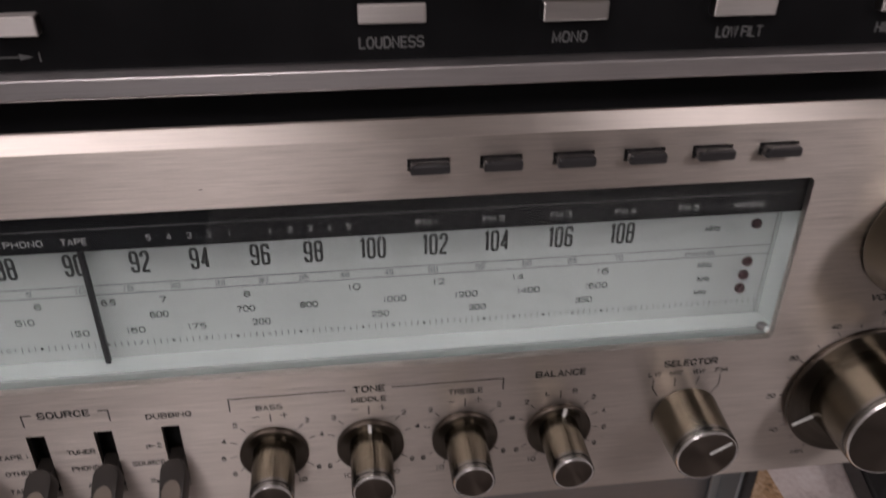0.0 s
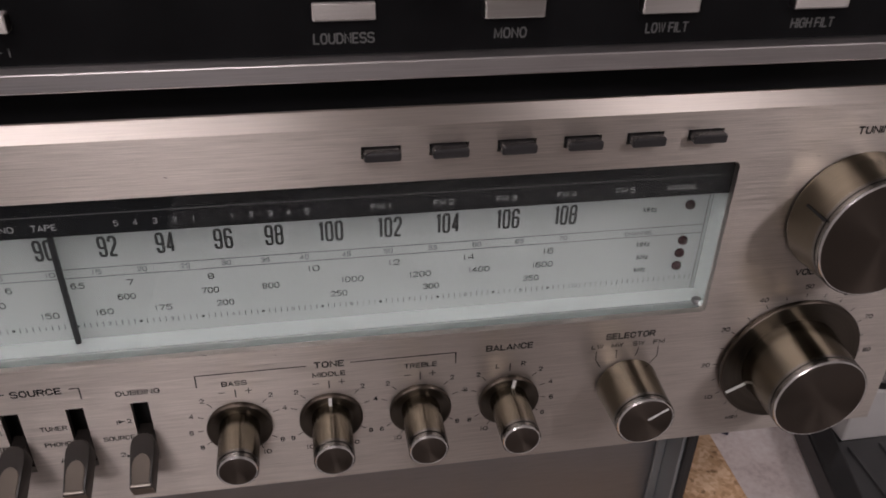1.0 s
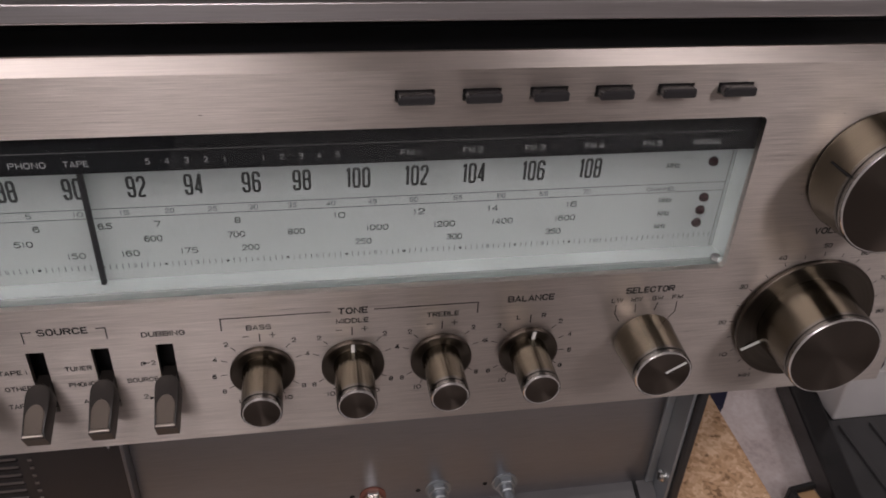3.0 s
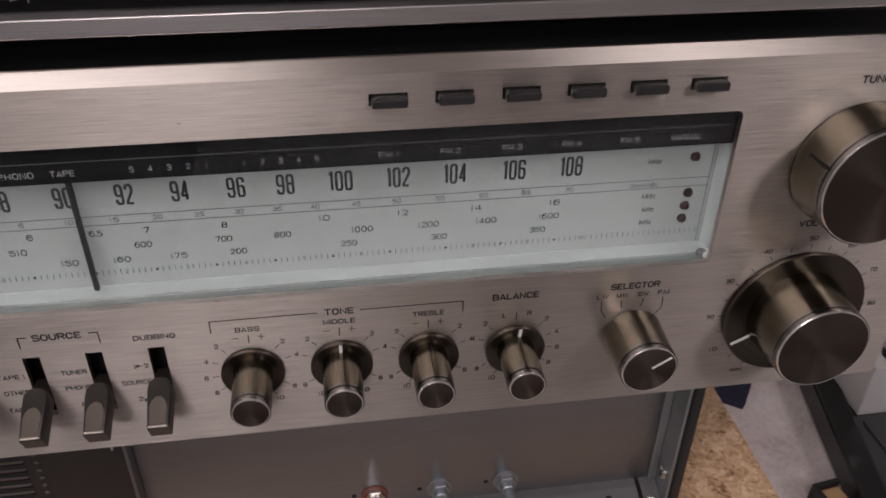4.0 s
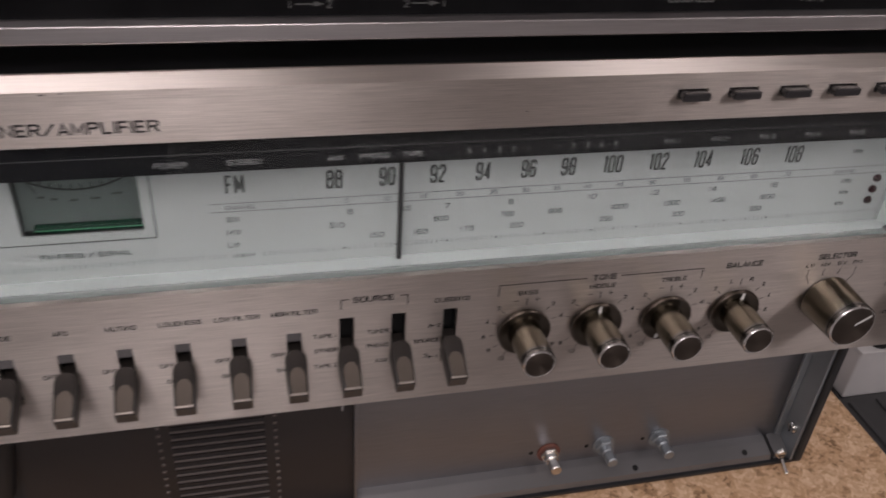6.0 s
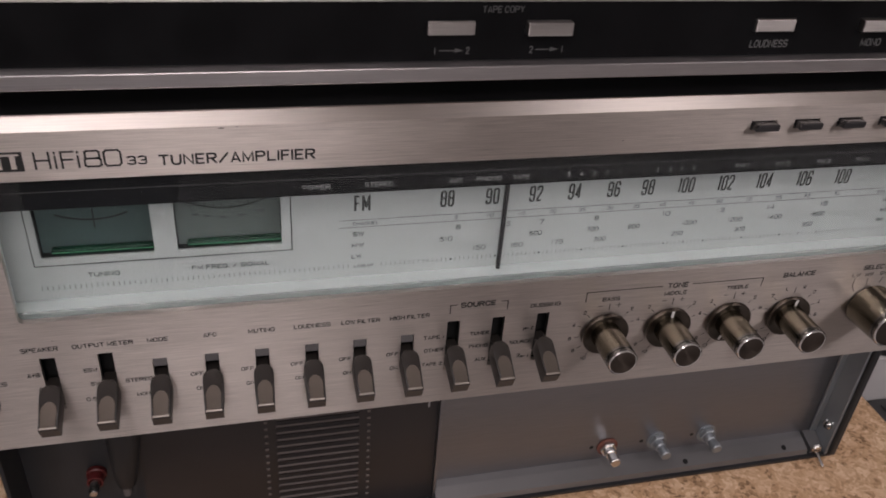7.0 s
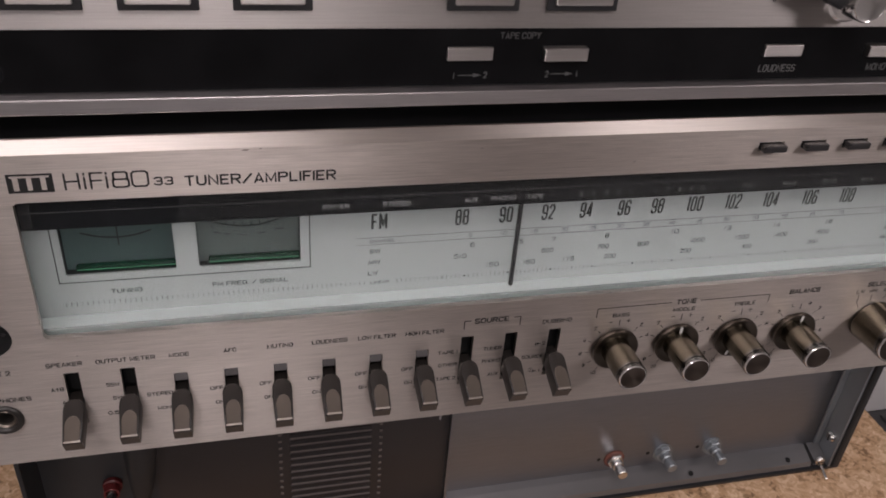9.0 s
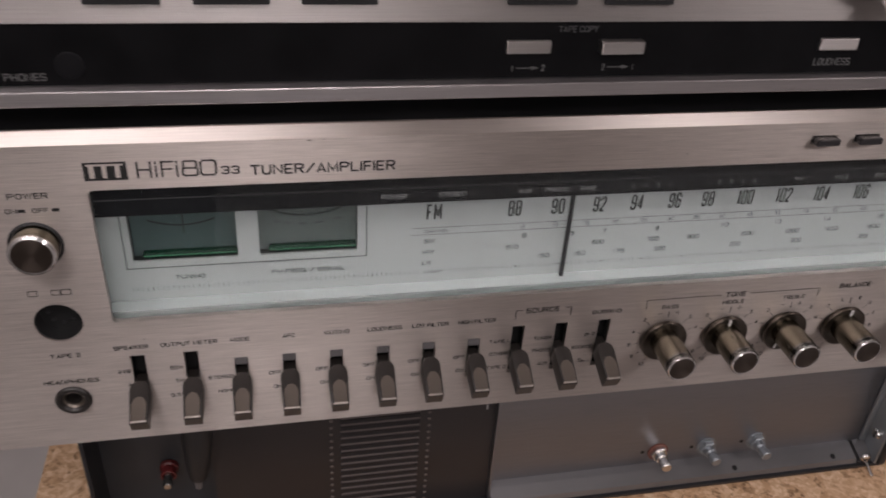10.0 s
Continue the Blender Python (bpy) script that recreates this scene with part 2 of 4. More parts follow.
def join(bm, other):
    me = bpy.data.meshes.new("tmp")
    other.to_mesh(me)
    other.free()
    bm.from_mesh(me)
    bpy.data.meshes.remove(me)


def prism(profile, x0, x1, bevel=0.0):
    """A (y, z) profile drawn out along x."""
    b = bmesh.new()
    ends = []
    for x in (x0, x1):
        ends.append([b.verts.new(Vector((x, y, z)) * MM) for y, z in profile])
    n = len(profile)
    for k in range(n):
        b.faces.new((ends[0][k], ends[0][(k + 1) % n], ends[1][(k + 1) % n], ends[1][k]))
    b.faces.new(ends[0][::-1])
    b.faces.new(ends[1])
    bmesh.ops.recalc_face_normals(b, faces=b.faces[:])
    if bevel:
        bmesh.ops.bevel(b, geom=b.edges[:], offset=bevel * MM, segments=2, profile=0.5, affect="EDGES")
    return b


def lathe(profile, seg=48):
    """(radius, height) pairs spun about z; sharp corners come from doubled points."""
    b = bmesh.new()
    rings = []
    for r, h in profile:
        if r < 1e-6:
            rings.append([b.verts.new((0, 0, h * MM))])
        else:
            rings.append([b.verts.new((r * MM * math.cos(2 * math.pi * k / seg), r * MM * math.sin(2 * math.pi * k / seg), h * MM)) for k in range(seg)])
    for a, c in zip(rings, rings[1:]):
        for k in range(seg):
            j = (k + 1) % seg
            if len(a) == 1 and len(c) > 1:
                b.faces.new((a[0], c[k], c[j]))
            elif len(c) == 1 and len(a) > 1:
                b.faces.new((a[k], a[j], c[0]))
            elif len(a) > 1:
                b.faces.new((a[k], a[j], c[j], c[k]))
    bmesh.ops.recalc_face_normals(b, faces=b.faces[:])
    return b


def out(x, z, y=0.0, turn=0.0):
    """A pose whose local z points out of the panel towards the viewer and whose local y points up; turn: degrees clockwise."""
    return Matrix.Translation(Vector((x, y, z)) * MM) @ Matrix.Rotation(radians(90), 4, "X") @ Matrix.Rotation(radians(-turn), 4, "Z")


def sharp(ob, angle=35):
    me = ob.data
    for p in me.polygons:
        p.use_smooth = True
    me.set_sharp_from_angle(angle=radians(angle))
    return ob


def outline(loops, depth, name, material, parent, label="", y=0.0, bevel=0.0):
    """A sheet with holes: closed loops of (x, z), filled and given a depth backwards from y."""
    cu = bpy.data.curves.new("sheet", "CURVE")
    cu.dimensions, cu.fill_mode, cu.extrude, cu.bevel_depth, cu.bevel_resolution = "2D", "BOTH", depth / 2 * MM, bevel * MM, 1
    for loop in loops:
        s = cu.splines.new("POLY")
        s.points.add(len(loop) - 1)
        for p, (x, z) in zip(s.points, loop):
            p.co = (x * MM, z * MM, 0, 1)
        s.use_cyclic_u = True
    tmp = new("tmp", cu)
    bpy.context.view_layer.update()
    me0 = bpy.data.meshes.new_from_object(tmp.evaluated_get(bpy.context.evaluated_depsgraph_get()))
    bpy.data.objects.remove(tmp)
    b = bmesh.new()
    b.from_mesh(me0)
    bmesh.ops.remove_doubles(b, verts=b.verts[:], dist=1e-7)
    for v in b.verts:
        v.co = Vector((v.co.x, -v.co.z + (y + depth / 2) * MM, v.co.y))
    bmesh.ops.recalc_face_normals(b, faces=b.faces[:])
    return part(name, b, material, parent, label)


def rect(x0, x1, z0, z1, r=0.0, n=5):
    if not r:
        return [(x0, z0), (x1, z0), (x1, z1), (x0, z1)]
    pts = []
    for cx, cz, a in ((x1 - r, z0 + r, -90), (x1 - r, z1 - r, 0), (x0 + r, z1 - r, 90), (x0 + r, z0 + r, 180)):
        for k in range(n + 1):
            t = radians(a + 90 * k / n)
            pts.append((cx + r * math.cos(t), cz + r * math.sin(t)))
    return pts


def circle(x, z, r, n=40):
    return [(x + r * math.cos(2 * math.pi * k / n), z + r * math.sin(2 * math.pi * k / n)) for k in range(n)]


# wide engraver's letters: each stroke is a run of grid points, column then row, on a grid of 9 by 9
LETTERS = {"A": "00 48 80|22 62", "B": "04 08 68 87 85 74 04 00 60 81 83 74", "C": "86 68 28 06 02 20 60 82", "D": "00 08 58 86 82 50 00"}
LETTERS.update({"E": "88 08 00 80|04 74", "F": "88 08 00|04 74", "G": "86 68 28 06 02 20 60 82 84 54", "H": "00 08|80 88|04 84", "I": "40 48"})
LETTERS.update({"K": "00 08|88 03|34 80", "L": "08 00 80", "M": "00 08 41 88 80", "N": "00 08 80 88", "O": "20 60 82 86 68 28 06 02 20"})
LETTERS.update({"P": "00 08 68 87 85 64 04", "Q": "20 60 82 86 68 28 06 02 20|53 80", "R": "00 08 68 87 85 64 04|44 80", "S": "87 68 28 07 05 24 64 83 81 60 20 01"})
LETTERS.update({"T": "08 88|48 40", "U": "08 02 20 60 82 88", "V": "08 40 88", "W": "08 20 48 60 88", "X": "00 88|08 80", "Y": "08 44 88|44 40", "Z": "08 88 00 80"})
LETTERS.update({"0": "20 60 82 86 68 28 06 02 20", "1": "26 48 40", "2": "06 28 68 86 85 00 80", "3": "07 28 68 87 85 64 34|64 83 81 60 20 01", "4": "60 68 02 82"})
LETTERS.update({"5": "88 18 05 65 83 82 60 20 01", "6": "87 68 28 06 02 20 60 82 83 65 25 03", "7": "08 88 30", "8": "24 06 28 68 86 64 24 02 20 60 82 64"})
LETTERS.update({"9": "01 20 60 82 86 68 28 06 05 23 63 85", "k": "00 08|75 03|34 80", "z": "05 85 00 80", ".": "40 41", "/": "00 88", "+": "04 84|40 48"})
WIDE = {"I": 0.0, "1": 0.35, ".": 0.0, "M": 1.15, "W": 1.3, " ": 0.45, "L": 0.85, "E": 0.88, "F": 0.85}
WORDS = []


def word(text, x, z, width, height, material, parent, y=-0.06, turn=0.0, bold=0.0, slant=0.0, name="lettering"):
    WORDS.append((text, x, z, width, height, material, parent, y, turn, bold, slant, name))


def ribbon(b, pts, pen, z):
    """A band of constant width along a run of points, mitred at its corners."""
    closed = pts[0] == pts[-1]
    vs = [Vector(p) for p in pts]
    n = len(vs)
    sides = []
    for k in range(n):
        a = vs[k] - vs[k - 1] if k else (vs[0] - vs[-2] if closed else vs[1] - vs[0])
        c = vs[k + 1] - vs[k] if k < n - 1 else (vs[1] - vs[0] if closed else vs[-1] - vs[-2])
        a, c = a.normalized(), c.normalized()
        t = a + c
        t = t.normalized() if t.length > 0.2 else c
        off = Vector((-t.y, t.x)) * pen / 2 / max(0.55, t.dot(c))
        p = vs[k]
        if not closed and k in (0, n - 1):
            p = p + (t if k else -t) * pen * 0.3
        sides.append([b.verts.new(((p + s * off).x * MM, (p + s * off).y * MM, z * MM)) for s in (1, -1)])
    for (a, c), (d, e) in zip(sides, sides[1:]):
        b.faces.new((a, c, e, d))


def write_words():
    made = {}
    for text, x, z, w, h, material, parent, y, turn, bold, slant, name in WORDS:
        key = (text, round(w, 2), round(h, 2), material.name, bold, slant)
        if key not in made:
            pen = h * (0.155 + bold)
            cells, at = [], 0.0
            for c in text:
                wide = WIDE.get(c, 1.0)
                cells.append((c, at, wide))
                at += wide + (0.42 if c != " " else 0.1)
            total = max(0.12, at - 0.42)
            k = (w - pen) / total if len(text) > 1 or WIDE.get(text, 1.0) > 0.3 else 1.0
            b = bmesh.new()
            layer = 0
            for c, left, wide in cells:
                for run in LETTERS.get(c, "").split("|"):
                    if run:
                        pts = []
                        for q in run.split():
                            u = int(q[0]) / 8 if wide else 0.0
                            v = (int(q[1]) / 8 - 0.5) * (h - pen)
                            pts.append((left * k + u * wide * k - total * k / 2 + slant * v, v))
                        ribbon(b, pts, pen, 0.003 * (layer % 3))
                        layer += 1
            bmesh.ops.recalc_face_normals(b, faces=b.faces[:])
            me = bpy.data.meshes.new(name)
            b.to_mesh(me)
            b.free()
            me.materials.append(material)
            made[key] = me
        put(name, made[key], parent, out(x, z, y, turn))


def stroke(points, width, material, parent, y=-0.06, name="printed_line"):
    """A thin printed line through (x, z) points."""
    b = bmesh.new()
    for (x0, z0), (x1, z1) in zip(points, points[1:]):
        d = Vector((x1 - x0, z1 - z0))
        n = Vector((-d.y, d.x)).normalized() * width / 2
        e = d.normalized() * width / 2
        q = [(x0 - e.x + n.x, z0 - e.y + n.y), (x0 - e.x - n.x, z0 - e.y - n.y), (x1 + e.x - n.x, z1 + e.y - n.y), (x1 + e.x + n.x, z1 + e.y + n.y)]
        vs = [b.verts.new(Vector((a, y, c)) * MM) for a, c in q]
        b.faces.new(vs)
    return part(name, b, material, parent)


# ---- the room ----
def room():
    def wall(name, *b):
        ob = part(name, box(*b), WALL, None)
        return tagged(ob, "plain grey painted workshop wall", "wall", kind="structure")
    ob = part("floor", box(-1900, 1900, -3300, 1300, -960, -860), FLOOR, None)
    tagged(ob, "pale worn workshop floor", "floor", kind="structure")
    ob = part("ceiling", box(-1900, 1900, -3300, 1300, 1600, 1700), CEIL, None)
    tagged(ob, "plain pale ceiling", "ceiling", kind="structure")
    wall("wall_north", -1900, 1900, 1200, 1300, -860, 1600)
    wall("wall_south", -1900, 1900, -3300, -3200, -860, 1600)
    wall("wall_west", -1900, -1800, -3200, 1200, -860, 1600)
    # unseen black slab, added so the dial glass mirrors a dark left part
    ob = part("reflection_slab", box(-380, -300, -2750, -620, -859, -110, 4.0), DARK_REFLECT, None)
    tagged(ob, "unseen black slab mirrored as the dark part of the dial glass", "wall", kind="structure")
    wall("wall_east", 1800, 1900, -3200, 1200, -860, 1600)


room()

BENCH = -163.0


def bench():
    t = thing("chipboard_bench", "raw chipboard bench top with ragged flakes", "bench", at=(0, 0, 0))
    part("board", box(-294, 254, -14, 420, BENCH - 19, BENCH, 0.6), CHIP, t)
    for x in (-200, 160):
        for y in (12, 330):
            part("leg", box(x - 20, x + 20, y - 20, y + 20, -860, BENCH - 19.2, 1.5), WOOD, t)


bench()


# ---- the receiver ----
SLOTS = [-212.8, -192.7, -173.6, -154.4, -135.1, -115.6, -96.2, -76.6, -57.4, -38.0, -18.3]
LONG = (0, 1, 8, 9, 10)
FM_X = [60.7, 79.9, 99.5, 119.0, 138.1, 157.0]
PX0, PX1, PZ0, PZ1 = -298.0, 251.0, -52.0, 83.0
WX0, WX1, WZ0, WZ1 = -219.3, 170.3, 8.6, 65.7
DY = 19.0
BY = 6.3
METERS = ((-211.9, -172.0), (-163.6, -124.6))


def receiver():
    t = thing("stereo_receiver", "vintage stereo receiver with brushed aluminium front and dark bronze knobs", "receiver")
    loops = [rect(PX0, PX1, PZ0, PZ1), rect(WX0, WX1, WZ0, WZ1, 2.0)]
    for k, x in enumerate(SLOTS):
        loops.append(rect(x - 2.7, x + 2.7, -34.0, -8.1 if k in LONG else -13.1))
    for x in FM_X:
        loops.append(rect(x - 5.75, x + 5.55, 73.6, 77.3))
    loops += [circle(-238.3, 10.4, 8.5), circle(-239.4, -28.0, 5.6)]
    face = outline(loops, 2.5, "faceplate", ALU, t, "brushed aluminium front plate")
    # folded top edge, its highlight raised in the base colour
    part("top_rail", prism([(0, 83), (3.8, 86.8), (5.0, 86.8), (5.0, 82.5), (2.5, 82.5), (2.5, 83)], PX0, PX1), ALU_EDGE_LIT, t, "folded top edge, coloured lighter for its highlight")
    part("cabinet", box(PX0 + 8, PX1 - 8, 26.5, 340, -50, 86.0, 1.0), CASE, t, "black steel cabinet")
    part("cabinet_lip", box(PX0 + 4, PX1 - 4, 5.1, 26.4, 84.0, 86.0, 0.3), BLACK, t)
    part("inner_panel", box(PX0 + 8, PX1 - 8, 24.6, 26.2, -50, 82), VOID, t)
    part("slot_backing", box(-225, -8, 9, 10, -40, -4), VOID, t)
    part("button_backing", box(50, 170, 7, 8, 70, 81), VOID, t)
    for b in ((-225, -8, 3, 9, -41, -40), (-225, -8, 3, 9, -4, -3.4)):
        part("slot_cover", box(*b), VOID, t)
    dial(t)
    controls(t)
    left_end(t)
    prints(t, face)
    return t


# centre lines of tall narrow figures in a cell 1 wide and 1 high
SHAPES = {}
SHAPES["0"] = [[(0, 0.12), (0, 0.88), (0.2, 1), (0.8, 1), (1, 0.88), (1, 0.12), (0.8, 0), (0.2, 0), (0, 0.12)]]
SHAPES["1"] = [[(0, 0.86), (0.4, 1), (0.4, 0)]]
SHAPES["2"] = [[(0, 0.75), (0, 0.88), (0.2, 1), (0.8, 1), (1, 0.88), (1, 0.66), (0, 0.1), (0, 0), (1, 0)]]
SHAPES["4"] = [[(0.72, 0), (0.72, 1), (0, 0.3), (0, 0.24), (1.05, 0.24)]]
SHAPES["6"] = [[(1, 0.76), (1, 0.88), (0.8, 1), (0.2, 1), (0, 0.88), (0, 0.12), (0.2, 0), (0.8, 0), (1, 0.12), (1, 0.46), (0.8, 0.56), (0.1, 0.56)]]
SHAPES["8"] = [[(0.1, 0.53), (0, 0.62), (0, 0.88), (0.2, 1), (0.8, 1), (1, 0.88), (1, 0.62), (0.9, 0.53), (0.1, 0.53), (0, 0.44), (0, 0.12), (0.2, 0), (0.8, 0), (1, 0.12), (1, 0.44), (0.9, 0.53)]]
SHAPES["9"] = [[(0, 0.24), (0, 0.12), (0.2, 0), (0.8, 0), (1, 0.12), (1, 0.88), (0.8, 1), (0.2, 1), (0, 0.88), (0, 0.54), (0.2, 0.44), (0.9, 0.44)]]
SHAPES["F"] = [[(0, 0), (0, 1), (0.95, 1)], [(0, 0.52), (0.8, 0.52)]]
SHAPES["M"] = [[(0, 0), (0, 1), (0.55, 0.25), (1.1, 1), (1.1, 0)]]


def figures(text, x, z, parent, y):
    """Bold condensed figures, drawn as broad strokes."""
    wide, high, pen = 1.78, 6.6, 0.92
    gap = {"1": 2.15, "M": 3.6}
    steps = [gap.get(c, 3.1) for c in text]
    left = x - sum(steps) / 2 + 0.65
    b = bmesh.new()
    for c, step in zip(text, steps):
        for line in SHAPES[c]:
            pts = [Vector((left + u * wide * (1.25 if c == "M" else 1), z - high / 2 + v * high)) for u, v in line]
            for p, q in zip(pts, pts[1:]):
                d = (q - p).normalized()
                n = Vector((-d.y, d.x)) * pen / 2
                corners = [p + n, p - n, q - n, q + n]
                b.faces.new([b.verts.new((v.x * MM, y * MM, v.y * MM)) for v in corners])
            for p in pts[1:-1]:
                b.faces.new([b.verts.new(((p.x + pen / 2 * math.cos(k * math.pi / 4)) * MM, (y - 0.01) * MM, (p.y + pen / 2 * math.sin(k * math.pi / 4)) * MM)) for k in range(8)])
        left += step
    part("lettering", b, DIAL_INK, parent)


def dial(t):
    x0, x1 = WX0 - 4.5, WX1 + 4.5
    plate = outline([rect(x0, x1, 4.6, 68.4)] + [rect(a, b, 23.3, 53, 0.8, 3) for a, b in METERS], 1.2, "dial_plate", DIAL, t, "pale green-white tuning dial plate", DY)
    # black mask close behind the glass
    band = part("dial_mask", box(x0, x1, BY, BY + 0.8, 51.5, 69), DIAL_BLACK, t, "black printed mask along the dial's upper edge")
    stroke([(x0, 58.3), (x1, 58.3)], 0.25, STRIP_INK, band, BY - 0.05)
    # liner round the opening
    part("liner_bottom", prism([(7.0, 8.5), (DY, 4.9), (DY, 3.5), (7.0, 3.5)], x0, x1), LINER, t, "pale plastic ledge")
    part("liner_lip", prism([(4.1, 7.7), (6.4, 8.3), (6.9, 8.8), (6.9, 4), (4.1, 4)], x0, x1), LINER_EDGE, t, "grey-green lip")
    for s, xa, xb in ((-1, WX0, x0), (1, WX1, x1)):
        b = bmesh.new()
        q = [(xa + s * 3.2, 4.1), (xb, DY - 0.15), (xb + s * 3, DY - 0.15), (xa + s * 7, 4.1)]
        lo = [b.verts.new(Vector((x, y, 4.7)) * MM) for x, y in q]
        hi = [b.verts.new(Vector((x, y, 69)) * MM) for x, y in q]
        for k in range(4):
            b.faces.new((lo[k], lo[(k + 1) % 4], hi[(k + 1) % 4], hi[k]))
        b.faces.new(lo[::-1])
        b.faces.new(hi)
        bmesh.ops.recalc_face_normals(b, faces=b.faces[:])
        part("liner_side", b, LINER, t)
    sharp(part("corner_screw", lathe([(1.9, 0), (1.9, 0.9), (1.4, 1.4), (0, 1.6)], 16), LEVER_BLOCK, t, "dull grey screw head", Matrix.Translation(Vector((WX1 - 0.4, 6.6, 8.2)) * MM)))
    part("corner_tab", box(WX1 - 0.6, WX1 + 2.6, 4.15, 6.0, 7.9, 9.6, 0.5), LINER, t, "white plastic tab")
    part("liner_top", box(x0, x1, BY + 0.9, DY - 0.2, 66.2, 68.3), VOID, t)
    pane = part("glass_pane", box(WX0 - 4, WX1 + 4, 2.7, 3.9, 4.6, 69.5), GLASS, t, "clear glass over the dial")
    pane.visible_shadow = False
    yt = DY - 0.12
    # frequency scale
    for s, x in (("FM", -93.4), ("88", -59.2), ("90", -40.4), ("92", -21.9), ("94", -4.9), ("96", 12.5), ("98", 28.1), ("100", 45.8), ("102", 64.6), ("104", 83.5), ("106", 103.5), ("108", 123.1)):
        figures(s, x, 39.5, plate, yt)
    for s, x in (("POWER", -112.1), ("STEREO", -89.3), ("AUX", -60.1), ("PHONO", -47.1), ("TAPE", -34.2), ("FM 1", 60.8), ("FM 2", 79.8), ("FM 3", 99.2), ("FM 4", 118.3), ("FM 5", 137.3), ("MANUAL", 156.0)):
        word(s, x, 54.7, {"POWER": 9.9, "STEREO": 10.6, "MANUAL": 9.8, "PHONO": 9.9, "TAPE": 6.8, "AUX": 5.2}.get(s, 6.2), 1.95, MASK_INK, band, BY - 0.05, bold=-0.025)
    for s, x in zip("5432112345", (-14.8, -9.5, -4.1, 1.3, 6.6, 17.5, 22.9, 28.3, 33.6, 39.0)):
        word(s, x, 54.8, 0.4 if s == "1" else 1.25, 1.9, MASK_INK, band, BY - 0.05, bold=-0.03)
    for k in range(14):
        s = str(5 * (k + 1))
        x = (-54.9, -40.5, -26.8, -13.3, -0.2, 12.4, 24.6, 36.9, 50.4, 64.0, 78.7, 93.5, 108.1, 123.2)[k]
        word(s, x, 30.5, 1.4 * len(s) + 0.2, 1.75, THIN_INK, plate, yt)
    rows = ((25.8, (("6", -53.6), ("6.5", -33.4), ("7", -17.6), ("8", 7.1), ("10", 39.6), ("12", 65.9), ("14", 91.0), ("16", 118.5))),
            (20.4, (("510", -58.5), ("600", -19.6), ("700", 6.2), ("800", 25.4), ("1000", 52.0), ("1200", 74.6), ("1400", 94.7), ("1600", 116.9))),
            (15.1, (("150", -43.8), ("160", -27.3), ("175", -9.1), ("200", 10.4), ("250", 47.3), ("300", 78.3), ("350", 113.2))))
    for z, items in rows:
        for s, x in items:
            word(s, x, z, 1.75 * len(s.replace(".", "")) + 0.4 * s.count(".") + 0.3, 2.3, DIAL_INK, plate, yt)
    for s, x, z, w in (("CHANNEL", -91.8, 30.4, 10.5), ("SW", -94.7, 25.6, 4.6), ("MW", -94.9, 20.3, 4.9), ("LW", -95.3, 14.9, 4.2), ("MHz", 152.7, 39.4, 5.0), ("CHANNEL", 150.2, 30.2, 10.5), ("MHz", 152.5, 25.7, 5.0), ("kHz", 153.0, 20.3, 4.4), ("kHz", 152.8, 15.0, 4.4), ("LINEAR", -92.3, 10.2, 8.0), ("TUNING", -191.3, 15.2, 11.5), ("FM FREQ. / SIGNAL", -144.6, 15.0, 29.5)):
        word(s, x, z, w, 1.6 if s in ("CHANNEL", "LINEAR") else 2.1, THIN_INK if s in ("CHANNEL", "LINEAR") else DIAL_INK, plate, yt, bold=0.03)
    stroke([(-102.5, 32.1), (173.4, 32.1)], 0.22, DIAL_INK, plate, yt)
    stroke([(-102.5, 28.8), (173.4, 28.8)], 0.22, DIAL_INK, plate, yt)
    stroke([(173.4, 44.9), (173.4, 5.3)], 0.25, DIAL_INK, plate, yt)
    # linear scale: five fine ticks between figures, a dot at each half
    step = 19.5
    ticks = bmesh.new()
    k = -77
    while k <= 122:
        x = -65.6 + step * k / 10
        figure = k % 10 == 0 and 0 <= k <= 100
        half = k % 10 == 5 and 0 <= k <= 100
        if not figure and not half and -214 < x < 172.5 and not (-97.5 < x < -87):
            for b0, b1 in (((x - 0.11), (x + 0.11)),):
                vs = [ticks.verts.new(Vector((a, yt, c)) * MM) for a, c in ((b0, 9.3), (b1, 9.3), (b1, 11.3), (b0, 11.3))]
                ticks.faces.new(vs)
        if half:
            c = [ticks.verts.new(Vector((x + 0.55 * math.cos(a * math.pi / 4), yt, 10.3 + 0.55 * math.sin(a * math.pi / 4))) * MM) for a in range(8)]
            ticks.faces.new(c)
        if figure:
            word(str(k // 10), x, 10.3, 0.5 if k == 10 else (1.9 if k == 100 else 1.1), 1.6, THIN_INK, plate, yt)
        k += 1
    tagged(part("tick_marks", ticks, DIAL_INK, plate), kind="stuff")
    # pilot lamps
    for x, z in ((166.8, 40.4), (166.7, 26.2), (166.4, 21.0), (166.2, 15.7)):
        sharp(part("pilot_lamp", lathe([(1.75, 0), (1.75, 0.5), (1.4, 1.2), (0.8, 1.6), (0, 1.75)], 24), LED_RED, plate, "unlit red pilot lamp", out(x, z, DY)))
    # needle
    part("tuning_needle", box(-37.0, -35.2, DY - 5.2, DY - 3.4, 6.6, 62, 0.5), BLACK, t, "black tuning pointer")
    meters(t)


